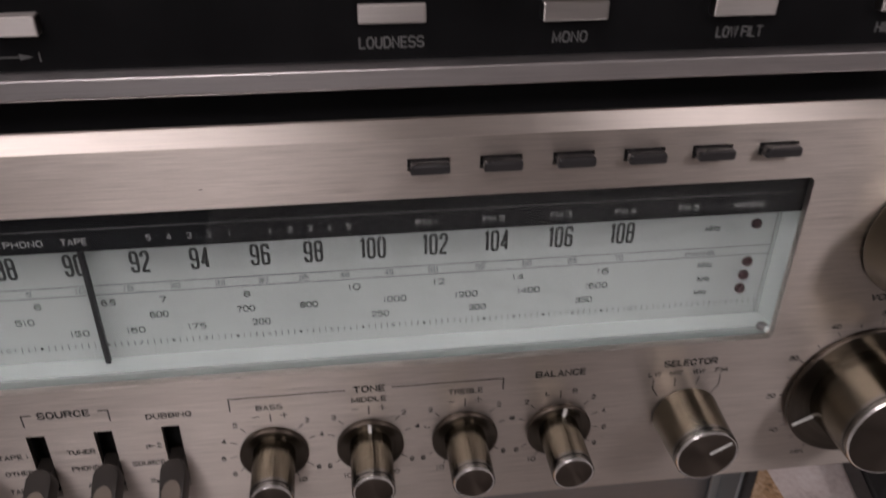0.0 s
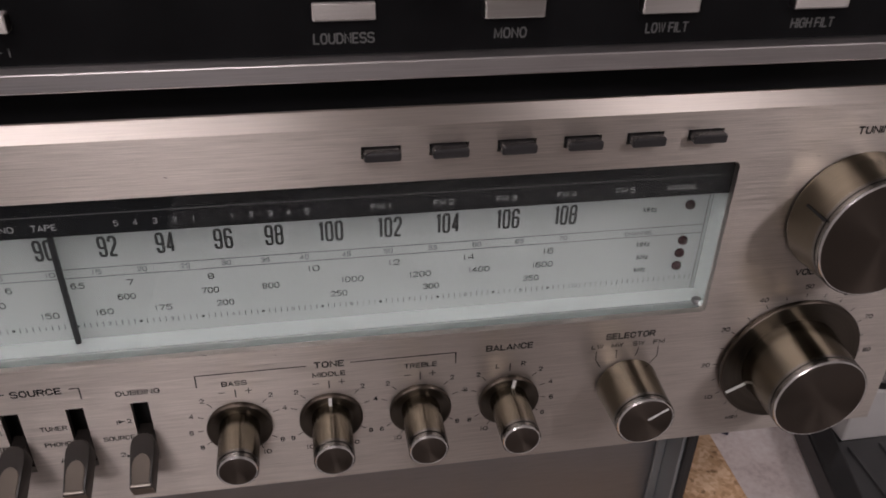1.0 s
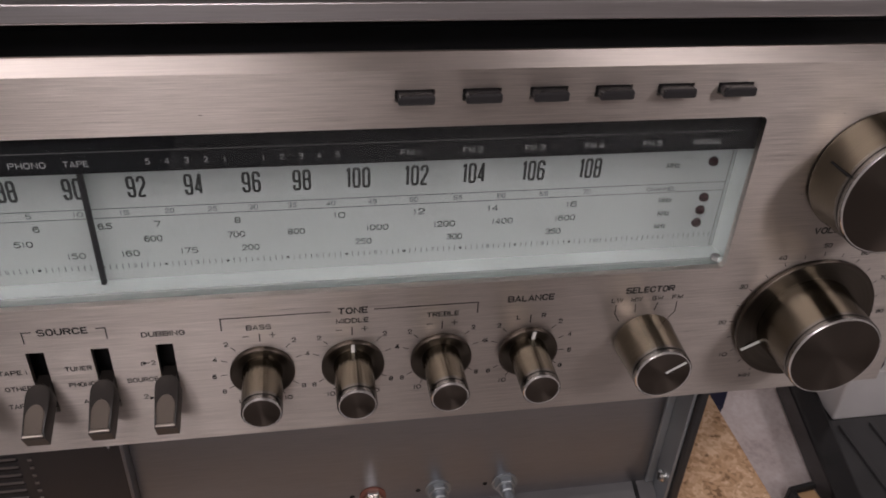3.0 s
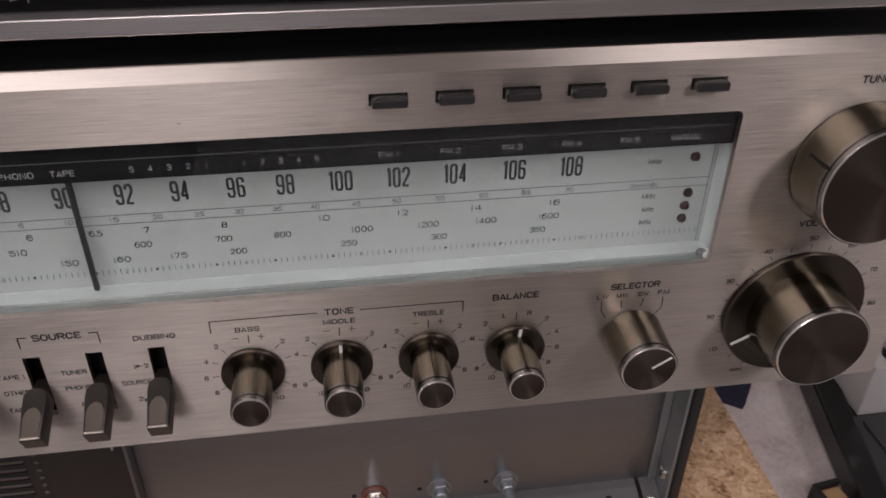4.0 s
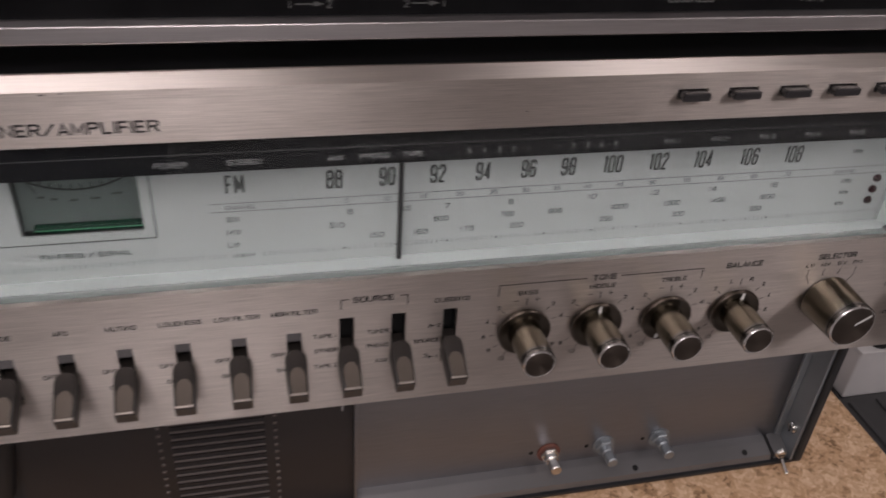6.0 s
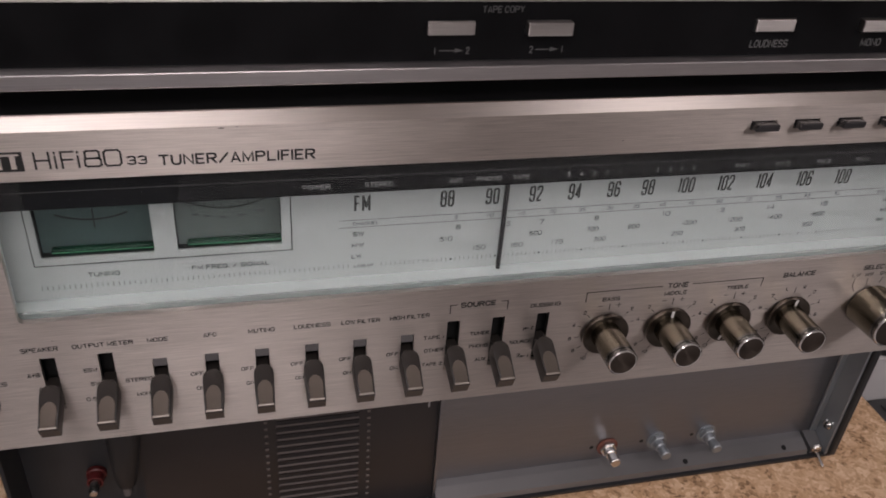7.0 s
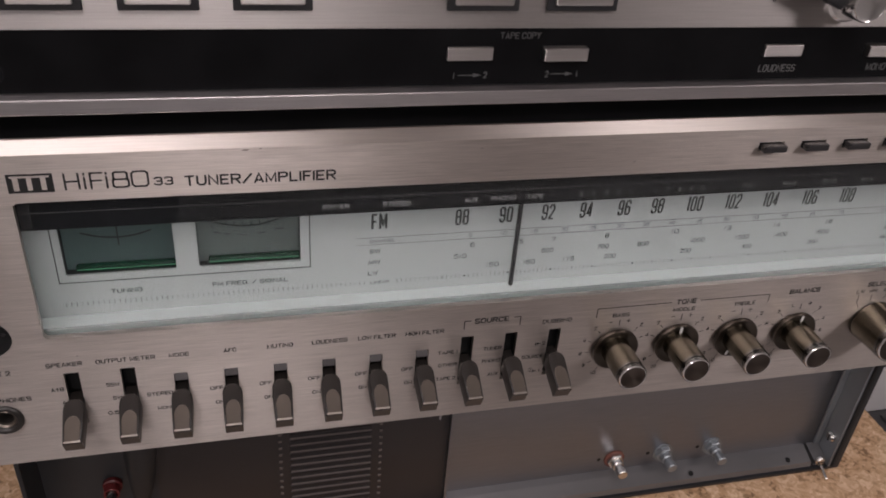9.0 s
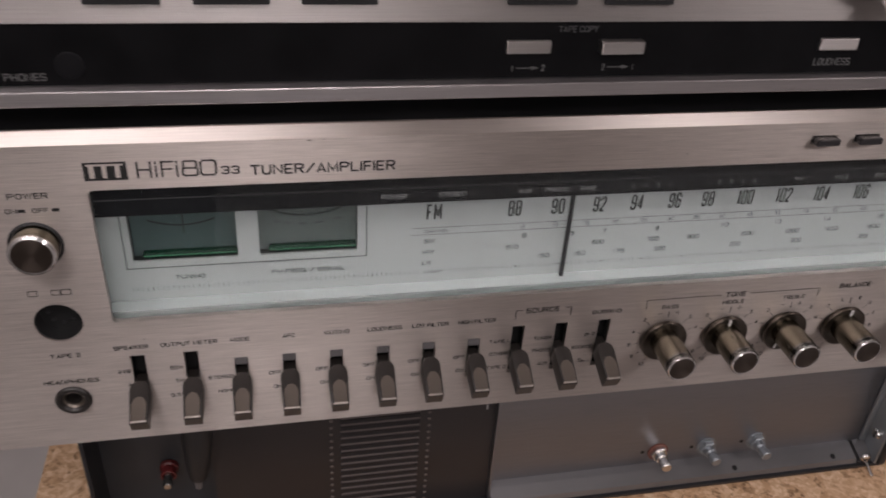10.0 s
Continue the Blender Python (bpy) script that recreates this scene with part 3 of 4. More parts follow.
def meters(t):
    back = DY + 4.6
    for (x0, x1), kind in zip(METERS, ("tuning", "signal")):
        m = part("level_meter", box(x0 - 2, x1 + 2, back + 0.3, back + 0.9, 20, 58), VOID, t, "small meter with green strip behind dark glass")
        for b in ((x0 - 2, x0 - 0.1, DY + 1.25, back + 0.2, 20, 58), (x1 + 0.1, x1 + 2, DY + 1.25, back + 0.2, 20, 58)):
            part("side_wall", box(*b), BLACK, m)
        part("floor_wall", box(x0, x1, DY + 1.25, back + 0.2, 20, 23.2), BLACK, m)
        part("meter_face", box(x0, x1, back, back + 0.25, 22, 56), METER if kind == "tuning" else METER_HAZED, m, "grey-green meter face")
        part("green_strip", box(x0 + 3.5, x1 - 0.2, DY + 1.6, DY + 4.4, 23.4, 26.3, 0.9), GREEN, m, "glossy green plastic strip")
        part("strip_line", box(x0 + 3.8, x1 - 0.4, DY + 1.35, DY + 1.58, 24.6, 24.9), STRIP_LINE, m, "pale green line")
        cx = (x0 + x1) / 2 - 0.5
        z, r, wide = (36.6, 32.0, 23) if kind == "tuning" else (38.4, 32.0, 27)
        arc = [(cx + r * math.sin(radians(a)), z + r - r * math.cos(radians(a))) for a in range(-wide, wide + 1, 3)]
        stroke(arc, 0.7, INK, m, back - 0.05, "meter_arc")
        if kind == "tuning":
            stroke([(cx + 0.3, 48), (cx + 0.3, 33.6)], 0.5, INK, m, back - 0.8, "meter_pointer")
        else:
            for a in range(-wide, wide + 1, 6):
                sx, cz = math.sin(radians(a)), math.cos(radians(a))
                stroke([(cx + r * sx, z + r - r * cz), (cx + (r - 1.8) * sx, z + r - (r - 1.8) * cz)], 0.4, INK, m, back - 0.07, "meter_tick")
            stroke([(cx - 16.5, 45), (cx - 12.5, 38.2)], 0.4, DIAL_INK, m, back - 0.8, "meter_pointer")
            for k, (u, w) in enumerate(((-11.6, 2.6), (-7.6, 2.2), (-1.6, 2.6), (5.4, 3.2), (12.4, 3.4))):
                zz = 34.4 + u * u * 0.012
                part("illegible_print", box(cx + u - w / 2, cx + u + w / 2, back - 0.06, back - 0.02, zz - 0.4, zz + 0.4), DIAL_INK, m)
    stroke([(-214.6, 58), (-214.6, 20.3), (-120.9, 20.3), (-120.9, 58)], 0.45, DIAL_INK, t, DY - 0.15, "meter_frame_line")


def knob(t, name, label, x, z, skirt, base, tip, length, mark, flutes, mark_kind):
    k = new(name)
    k.parent, k.matrix_basis = t, out(x, z, 0.0, mark)
    k["label"] = label
    h = 0.6
    if skirt:
        sharp(part("skirt", lathe([(0, 0.3), (skirt - 0.7, 0.3), (skirt, 0.8), (skirt, 2.0), (skirt - 0.5, 2.5), (skirt - 1.4, 2.3), (base + 1.2, 1.5), (base, 1.5)], 64), SKIRT, k))
        sharp(part("skirt_edge", lathe([(skirt + 0.02, 1.9), (skirt + 0.03, 2.25), (skirt - 0.3, 2.55), (skirt - 0.45, 2.53)], 64), CAP, k))
        h = 1.4
    # fluted grip
    b = bmesh.new()
    count = 24 if base < 8 or base > 15 else 18
    seg = count * 8
    prof = [(base, h), (base, h + 1.0), (base - (base - tip) * 0.15, h + 1.6), (tip + 0.1, length - 4.2), (tip + 0.1, length - 3.6)]
    rings = []
    for r, zz in prof:
        ring = []
        for s in range(seg):
            a = 2 * math.pi * s / seg
            d = 0.0
            if flutes and h + 1.2 < zz < length - 4.0:
                d = flutes * max(0.0, math.cos(a * count)) ** 6
            ring.append(b.verts.new(((r - d) * MM * math.cos(a), (r - d) * MM * math.sin(a), zz * MM)))
        rings.append(ring)
    for a, c in zip(rings, rings[1:]):
        for s in range(seg):
            j = (s + 1) % seg
            b.faces.new((a[s], a[j], c[j], c[s]))
    part("grip", b, BRONZE, k, smooth=True)
    sharp(part("collar", lathe([(tip + 0.1, length - 3.6), (tip + 0.1, length - 2.5), (tip - 0.2, length - 2.4), (tip - 0.2, length - 2.0), (tip + 0.02, length - 1.8), (tip, length - 0.5)], 64), COLLAR, k))
    sharp(part("bright_ring", lathe([(tip + 0.03, length - 0.9), (tip - 0.02, length - 0.7), (tip - 0.45, length - 0.05), (tip - 0.75, length - 0.05)], 64), CHROME, k))
    sharp(part("cap", lathe([(tip - 0.8, length - 0.1), (tip - 1.0, length - 0.2), (0, length - 0.2)], 64), CAP, k))
    if mark_kind == "skirt":
        part("pointer", box(-0.55, 0.55, skirt - 4.6 if skirt < 15 else skirt - 8.5, skirt - 0.9, 2.4, 2.75), WHITE_INK, k)
    elif mark_kind == "cap":
        part("pointer", box(-0.45, 0.45, 1.0, tip - 1.4, length - 0.25, length - 0.08), WHITE_INK, k)
    elif mark_kind == "side":
        part("pointer", box(-0.3, 0.3, tip - 0.6, base - 0.05, h + 5, length - 2.5), VOID, k)
    return k


LEAN = Matrix.Translation(Vector((0, -3.4, 0.3)) * MM) @ Matrix.Rotation(radians(25), 4, "X")


def pad_mesh():
    """The slightly raised tombstone-shaped finger pad of a lever."""
    b = bmesh.new()
    half, top, low = 2.85, -7.2, -17.0
    prof = [(-half * 0.92, low), (half * 0.92, low)] + [(half * math.cos(radians(a)), top - half * 1.5 + half * 1.5 * math.sin(radians(a))) for a in range(0, 181, 15)]
    back = [b.verts.new(Vector((x, v, -0.2)) * MM) for x, v in prof]
    rim = [b.verts.new(Vector((x, v, 0.12)) * MM) for x, v in prof]
    face = [b.verts.new(Vector((x * 0.9, low + (v - low) * 0.97 + 0.2, 0.3)) * MM) for x, v in prof]
    n = len(prof)
    for k in range(n):
        j = (k + 1) % n
        b.faces.new((back[k], back[j], rim[j], rim[k]))
        b.faces.new((rim[k], rim[j], face[j], face[k]))
    b.faces.new(face)
    bmesh.ops.recalc_face_normals(b, faces=b.faces[:])
    bmesh.ops.transform(b, matrix=LEAN, verts=b.verts[:])
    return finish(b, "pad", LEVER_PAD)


def lever_mesh():
    """A tombstone-shaped pad, arched at its upper end, leaning out of its slot."""
    b = bmesh.new()
    half, long, deep = 3.85, 17.9, 7.5
    prof = [(-half * 0.88, -long), (half * 0.88, -long), (half, -half - 2)] + [(half * math.cos(radians(a)), -half + half * math.sin(radians(a))) for a in range(0, 181, 15)] + [(-half, -half - 2)]
    top, back = ([b.verts.new(Vector((x, v, d)) * MM) for x, v in prof] for d in (0, -deep))
    n = len(prof)
    for k in range(n):
        b.faces.new((back[k], back[(k + 1) % n], top[(k + 1) % n], top[k]))
    b.faces.new(top)
    b.faces.new(back[::-1])
    bmesh.ops.recalc_face_normals(b, faces=b.faces[:])
    tip = [e for e in b.edges if all(abs(v.co.z) < 1e-6 and abs(v.co.y + long * MM) < 1e-6 for v in e.verts)]
    bmesh.ops.bevel(b, geom=tip, offset=1.3 * MM, segments=1, profile=0.5, affect="EDGES")
    rim = [e for e in b.edges if all(abs(v.co.z) < 1e-6 for v in e.verts)]
    bmesh.ops.bevel(b, geom=rim, offset=0.8 * MM, segments=2, profile=0.5, affect="EDGES")
    lean = LEAN
    # local v runs down and out along the pad: turn it to point at the viewer
    bmesh.ops.transform(b, matrix=lean, verts=b.verts[:])
    box(-2.3, 2.3, -6, 4, -11, -3, 0.0, b)
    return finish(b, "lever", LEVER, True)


def controls(t):
    lv = lever_mesh()
    lv.set_sharp_from_angle(angle=radians(33))
    pad = pad_mesh()
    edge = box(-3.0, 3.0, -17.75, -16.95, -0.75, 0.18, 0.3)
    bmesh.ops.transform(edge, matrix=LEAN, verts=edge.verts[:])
    edge = finish(edge, "edge_glint", LEVER_EDGE)
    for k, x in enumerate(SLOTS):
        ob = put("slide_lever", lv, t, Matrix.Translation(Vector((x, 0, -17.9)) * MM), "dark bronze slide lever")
        put("pad", pad, ob, None, "finger pad, lighter where the face takes the light")
        put("edge_glint", edge, ob, None, "lower bevel, its glint as a bright strip")
        if k not in LONG:
            part("slide_block", box(x - 2.6, x + 2.6, 0.3, 6, -17.2, -13.2, 0.3), LEVER_BLOCK, t, "grey slider block in its slot")
    bt = finish(box(-5.2, 5.2, -3.7, 6, -1.45, 1.45, 0.75, seg=3), "preset_button", BUTTON)
    for x in FM_X:
        put("preset_button", bt, t, Matrix.Translation(Vector((x, 0, 75.4)) * MM), "small black push button")
    KN = (("BASS", 11.7, 180), ("MIDDLE", 41.8, 0), ("TREBLE", 72.1, 200), ("BALANCE", 103.0, 8))
    for s, x, mark in KN:
        knob(t, "tone_knob", "dark bronze turned control knob with skirt", x, -21.8, 10.6, 6.6, 6.5, 21.0, mark, 0.24, "skirt")
    knob(t, "selector_knob", "dark bronze turned selector knob with white pointer", 146.0, -20.4, 0, 11.0, 10.1, 20.0, 57, 0.06, "cap")
    knob(t, "volume_knob", "large dark bronze volume knob on a wide skirt", 207.3, -16.2, 26.4, 18.2, 16.9, 22.5, -118, 0.0, "skirt")
    knob(t, "tuning_knob", "large smooth bronze tuning knob", 213.5, 44.5, 0, 22.3, 21.0, 17.5, -70, 0.0, "side")



def left_end(t):
    # power button
    k = new("power_button")
    k.parent, k.matrix_basis = t, out(-239.4, 45.2)
    k["label"] = "round bronze power button"
    sharp(part("collar", lathe([(9.2, 0.02), (9.2, 0.5), (8.6, 0.9), (8.2, 0.4)], 48), BLACK, k))
    sharp(part("plunger", lathe([(8.0, 0.2), (8.0, 6.5), (7.7, 7.6)], 48), BRONZE, k))
    sharp(part("bright_ring", lathe([(8.0, 6.6), (7.9, 7.3), (7.2, 7.9), (6.8, 7.8)], 48), CHROME, k))
    sharp(part("cap", lathe([(6.9, 7.75), (0, 7.6)], 48), CAP, k))
    # round socket
    s = part("din_socket", lathe([(8.4, 0), (8.4, -7), (0, -7)], 40), VOID, t, "black round socket", out(-238.3, 10.4, 0.6))
    for a in range(-90, 91, 45):
        part("socket_hole", lathe([(0.8, -6.8), (0.8, -6.5), (0, -6.5)], 10), BLACK, s, "", pose(5 * MM * math.sin(radians(a)), -5 * MM * math.cos(radians(a)), 0))
    # headphone socket
    j = part("headphone_socket", lathe([(6.9, 0.05), (6.9, 0.8), (6.3, 1.4), (5.0, 1.4), (4.3, 0.6), (4.3, -1.0), (3.4, -1.6), (3.2, -9), (0, -9)], 40), LEVER, t, "headphone socket with dark metal ring", out(-239.4, -28.0))
    sharp(j)
    sharp(part("socket_ring", lathe([(4.2, 0.3), (3.9, 0.5), (3.3, -0.3), (3.3, -1.4)], 32), LEVER_PAD, j))


def prints(t, face):
    def w(s, x, z, width, height=2.1, bold=0.035, turn=0):
        word(s, x, z, width, height, INK, face, -0.06, turn, bold)
    w("TONE", 42.2, 0.6, 9.9, 2.7, 0.05)
    w("BALANCE", 102.3, 0.9, 16.3, 2.7, 0.05)
    w("SELECTOR", 144.8, 1.2, 17.8, 2.7, 0.05)
    w("SOURCE", -47.6, -0.2, 15.0, 2.7, 0.05)
    w("BASS", 11.7, -3.8, 8.0)
    w("MIDDLE", 42.0, -3.6, 10.8)
    w("TREBLE", 72.2, -3.4, 11.0)
    w("DUBBING", -18.0, -3.7, 13.4)
    w("TUNING", 213.5, 74.0, 13.5, 2.7, 0.05)
    w("VOLUME", 207.5, 21.9, 15.0, 2.7, 0.05)
    for a, b in (((0, -4.1), (0, 0.6)), ((0, 0.6), (34.8, 0.6)), ((49.3, 0.6), (84, 0.6)), ((84, 0.6), (84, -3.8)), ((-59.4, -4.0), (-59.4, 0.2)), ((-59.4, 0.2), (-56.8, 0.2)), ((-37.6, 0.2), (-34.9, 0.2)), ((-34.9, 0.2), (-34.9, -4.0))):
        stroke([a, b], 0.42, INK, face)
    for s, x, width in (("SPEAKER", -214.6, 12.8), ("OUTPUT METER", -192.8, 21.5), ("MODE", -173.3, 7.6), ("AFC", -154.2, 5.0), ("MUTING", -134.9, 10.2), ("LOUDNESS", -115.3, 14.4), ("LOW FILTER", -96.1, 15.6), ("HIGH FILTER", -76.1, 16.4)):
        w(s, x, -3.8, width)
    for k, names in enumerate((("A+B", "A", "B"), ("55W", "5W", "0.5W"), ("", "STEREO", "MONO"), ("", "OFF", "ON"), ("", "OFF", "ON"), ("", "OFF", "ON"), ("", "OFF", "ON"), ("", "OFF", "ON"), ("TAPE 1", "OTHER", "TAPE 2"), ("TUNER", "PHONO", "AUX"), ("1 ", "SOURCE", "2 "))):
        for s, z in zip(names, (-15.7, -22.6, -30.2)):
            if s.strip():
                width = {"A": 1.7, "B": 1.7, "A+B": 4.6, "1 ": 0.5, "2 ": 1.7}.get(s, 1.62 * len(s.replace(" ", "")) + 0.6 * s.count(" ") + 0.2 - 0.5 * s.count("."))
                right = SLOTS[k] - 3.6
                if k == 10 and s != "SOURCE":
                    right -= 4.2
                w(s.strip(), right - width / 2, z, width, 1.95)
    for z, a, c in ((-15.5, "1", "2"), (-31.0, "2", "1")):
        arrow = bmesh.new()
        arrow.faces.new([arrow.verts.new(Vector(p) * MM) for p in ((-25.9, -0.06, z - 0.8), (-25.9, -0.06, z + 0.8), (-24.2, -0.06, z))])
        part("printed_arrow", arrow, INK, face)
        stroke([(-24.6, z), (-23.9, z)], 0.35, INK, face)
        w(c, -22.6, z, 0.5 if c == "1" else 1.5, 1.95)
    # rings of figures
    for x in (11.7, 41.8, 72.1, 103.0):
        for side in (-1, 1):
            for k, s in enumerate(("2", "4", "6", "8", "10")):
                if s == "6" and not (side < 0 and x < 20) and not (side > 0 and x > 100):
                    continue
                a = radians(side * (43 + 27 * k))
                w(s, x + 16.0 * math.sin(a), -21.8 + 16.0 * math.cos(a), 2.8 if s == "10" else 1.5, 2.0)
                stroke([(x + 12.0 * math.sin(a), -21.8 + 12.0 * math.cos(a)), (x + 13.8 * math.sin(a), -21.8 + 13.8 * math.cos(a))], 0.3, INK, face)
        stroke([(x, -9.6), (x, -6.6)], 0.4, INK, face)
        if x < 100:
            stroke([(x - 5.2, -7.4), (x - 3.4, -7.4)], 0.3, INK, face)
            stroke([(x + 3.2, -7.3), (x + 5.2, -7.3)], 0.3, INK, face)
            stroke([(x + 4.2, -6.3), (x + 4.2, -8.3)], 0.3, INK, face)
        else:
            w("L", x - 4.3, -7.2, 1.4, 2.0)
            w("R", x + 4.6, -7.0, 1.6, 2.0)
    for s, x in (("LW", 133.4), ("MW", 140.5), ("SW", 148.2), ("FM", 155.6)):
        w(s, x, -2.8, 4.2, 1.9)
    stroke([(133.3, -5.0), (133.4, -8.6), (135.4, -12.0)], 0.35, INK, face)
    stroke([(140.5, -5.0), (140.8, -8.4)], 0.35, INK, face)
    stroke([(148.6, -5.0), (147.8, -8.2)], 0.35, INK, face)
    stroke([(155.7, -5.0), (155.9, -9.3), (153.8, -12.2)], 0.35, INK, face)
    for k in range(-5, 6):
        a = radians(30 * k)
        s = "MIN" if k == -5 else ("MAX" if k == 5 else str(50 + 10 * k))
        if k == 5:
            continue
        w(s, 207.3 + 31.7 * math.sin(a), -16.2 + 31.7 * math.cos(a), 4.6 if s == "MIN" else 3.2, 1.9)
    for k in range(-10, 11):
        a = radians(15 * k)
        stroke([(207.3 + 27.3 * math.sin(a), -16.2 + 27.3 * math.cos(a)), (207.3 + 28.7 * math.sin(a), -16.2 + 28.7 * math.cos(a))], 0.3, INK, face)
    # left end
    w("POWER", -238.6, 64.6, 13.0, 2.3)
    w("ON", -245.0, 58.9, 3.8, 1.9)
    w("OFF", -235.6, 58.9, 5.4, 1.9)
    for x in (-241.6, -230.6):
        stroke([(x - 0.6, 58.9), (x + 0.6, 58.9)], 1.3, INK, face)
    for x0, x1 in ((-246.2, -243.2), (-238.2, -235.4), (-235.0, -231.6)):
        stroke([(x0, 23.2), (x1, 23.2), (x1, 25.4), (x0, 25.4), (x0, 23.2)], 0.3, INK, face)
    w("TAPE 2", -238.7, -5.5, 11.0, 2.1)
    w("HEADPHONES", -238.6, -18.6, 20.5, 2.1)
    # nicks from use
    for x, z, r, a in ((2.0, 71.4, 1.3, 0.3), (-143.5, 82.2, 2.6, 0.5), (-138.6, 82.5, 1.0, 0.4), (-60.0, 79.5, 0.7, 0.2), (-209.2, -0.2, 1.2, 0.35), (196.0, 66.0, 0.8, 0.25)):
        b = bmesh.new()
        b.faces.new([b.verts.new(Vector(p) * MM) for p in ((x - r / 2, -0.04, z - a * 0.2), (x + r * 0.1, -0.04, z - a / 2), (x + r / 2, -0.04, z + a * 0.1), (x - r * 0.1, -0.04, z + a / 2))])
        part("nick", b, PEG, face)
    # maker's badge as plain bars, then the model line
    badge = part("badge", box(-219.4, -205.4, -0.10, -0.02, 69.5, 76.4), INK, face, "black rectangular badge with pale bars")
    for k, (x0, x1) in enumerate(((-217.6, -215.9), (-213.4, -211.9), (-209.2, -207.6))):
        part("badge_bar", box(x0, x1, -0.16, -0.11, 70.4, 75.0), ALU, badge)
    part("badge_bar", box(-218.4, -206.4, -0.16, -0.11, 75.0, 75.7), ALU, badge)
    # wide thin-lined model letters
    def glyph(x, wide, lines):
        for line in lines:
            stroke([(x + u * wide, 70.2 + v * 5.6) for u, v in line], 0.68, INK, face, name="lettering")
    ring = [(0.15, 0), (0.85, 0), (1, 0.15), (1, 0.85), (0.85, 1), (0.15, 1), (0, 0.85), (0, 0.15), (0.15, 0)]
    glyph(-202.0, 4.3, [[(0, 0), (0, 1)], [(1, 0), (1, 1)], [(0, 0.5), (1, 0.5)]])
    glyph(-195.9, 1.0, [[(0, 0), (0, 0.7)], [(0, 0.92), (0, 0.98)]])
    glyph(-194.0, 3.7, [[(0, 0), (0, 1), (1, 1)], [(0, 0.5), (0.85, 0.5)]])
    glyph(-189.0, 1.0, [[(0, 0), (0, 0.7)], [(0, 0.92), (0, 0.98)]])
    glyph(-187.1, 4.9, [[(u, v * 0.52) for u, v in ring], [(0.06 + u * 0.88, 0.52 + v * 0.48) for u, v in ring]])
    glyph(-181.1, 5.1, [ring])
    w("33", -171.2, 71.8, 6.4, 3.3, 0.03)
    w("TUNER/AMPLIFIER", -138.7, 71.4, 51.5, 4.1, 0.02)


receiver()


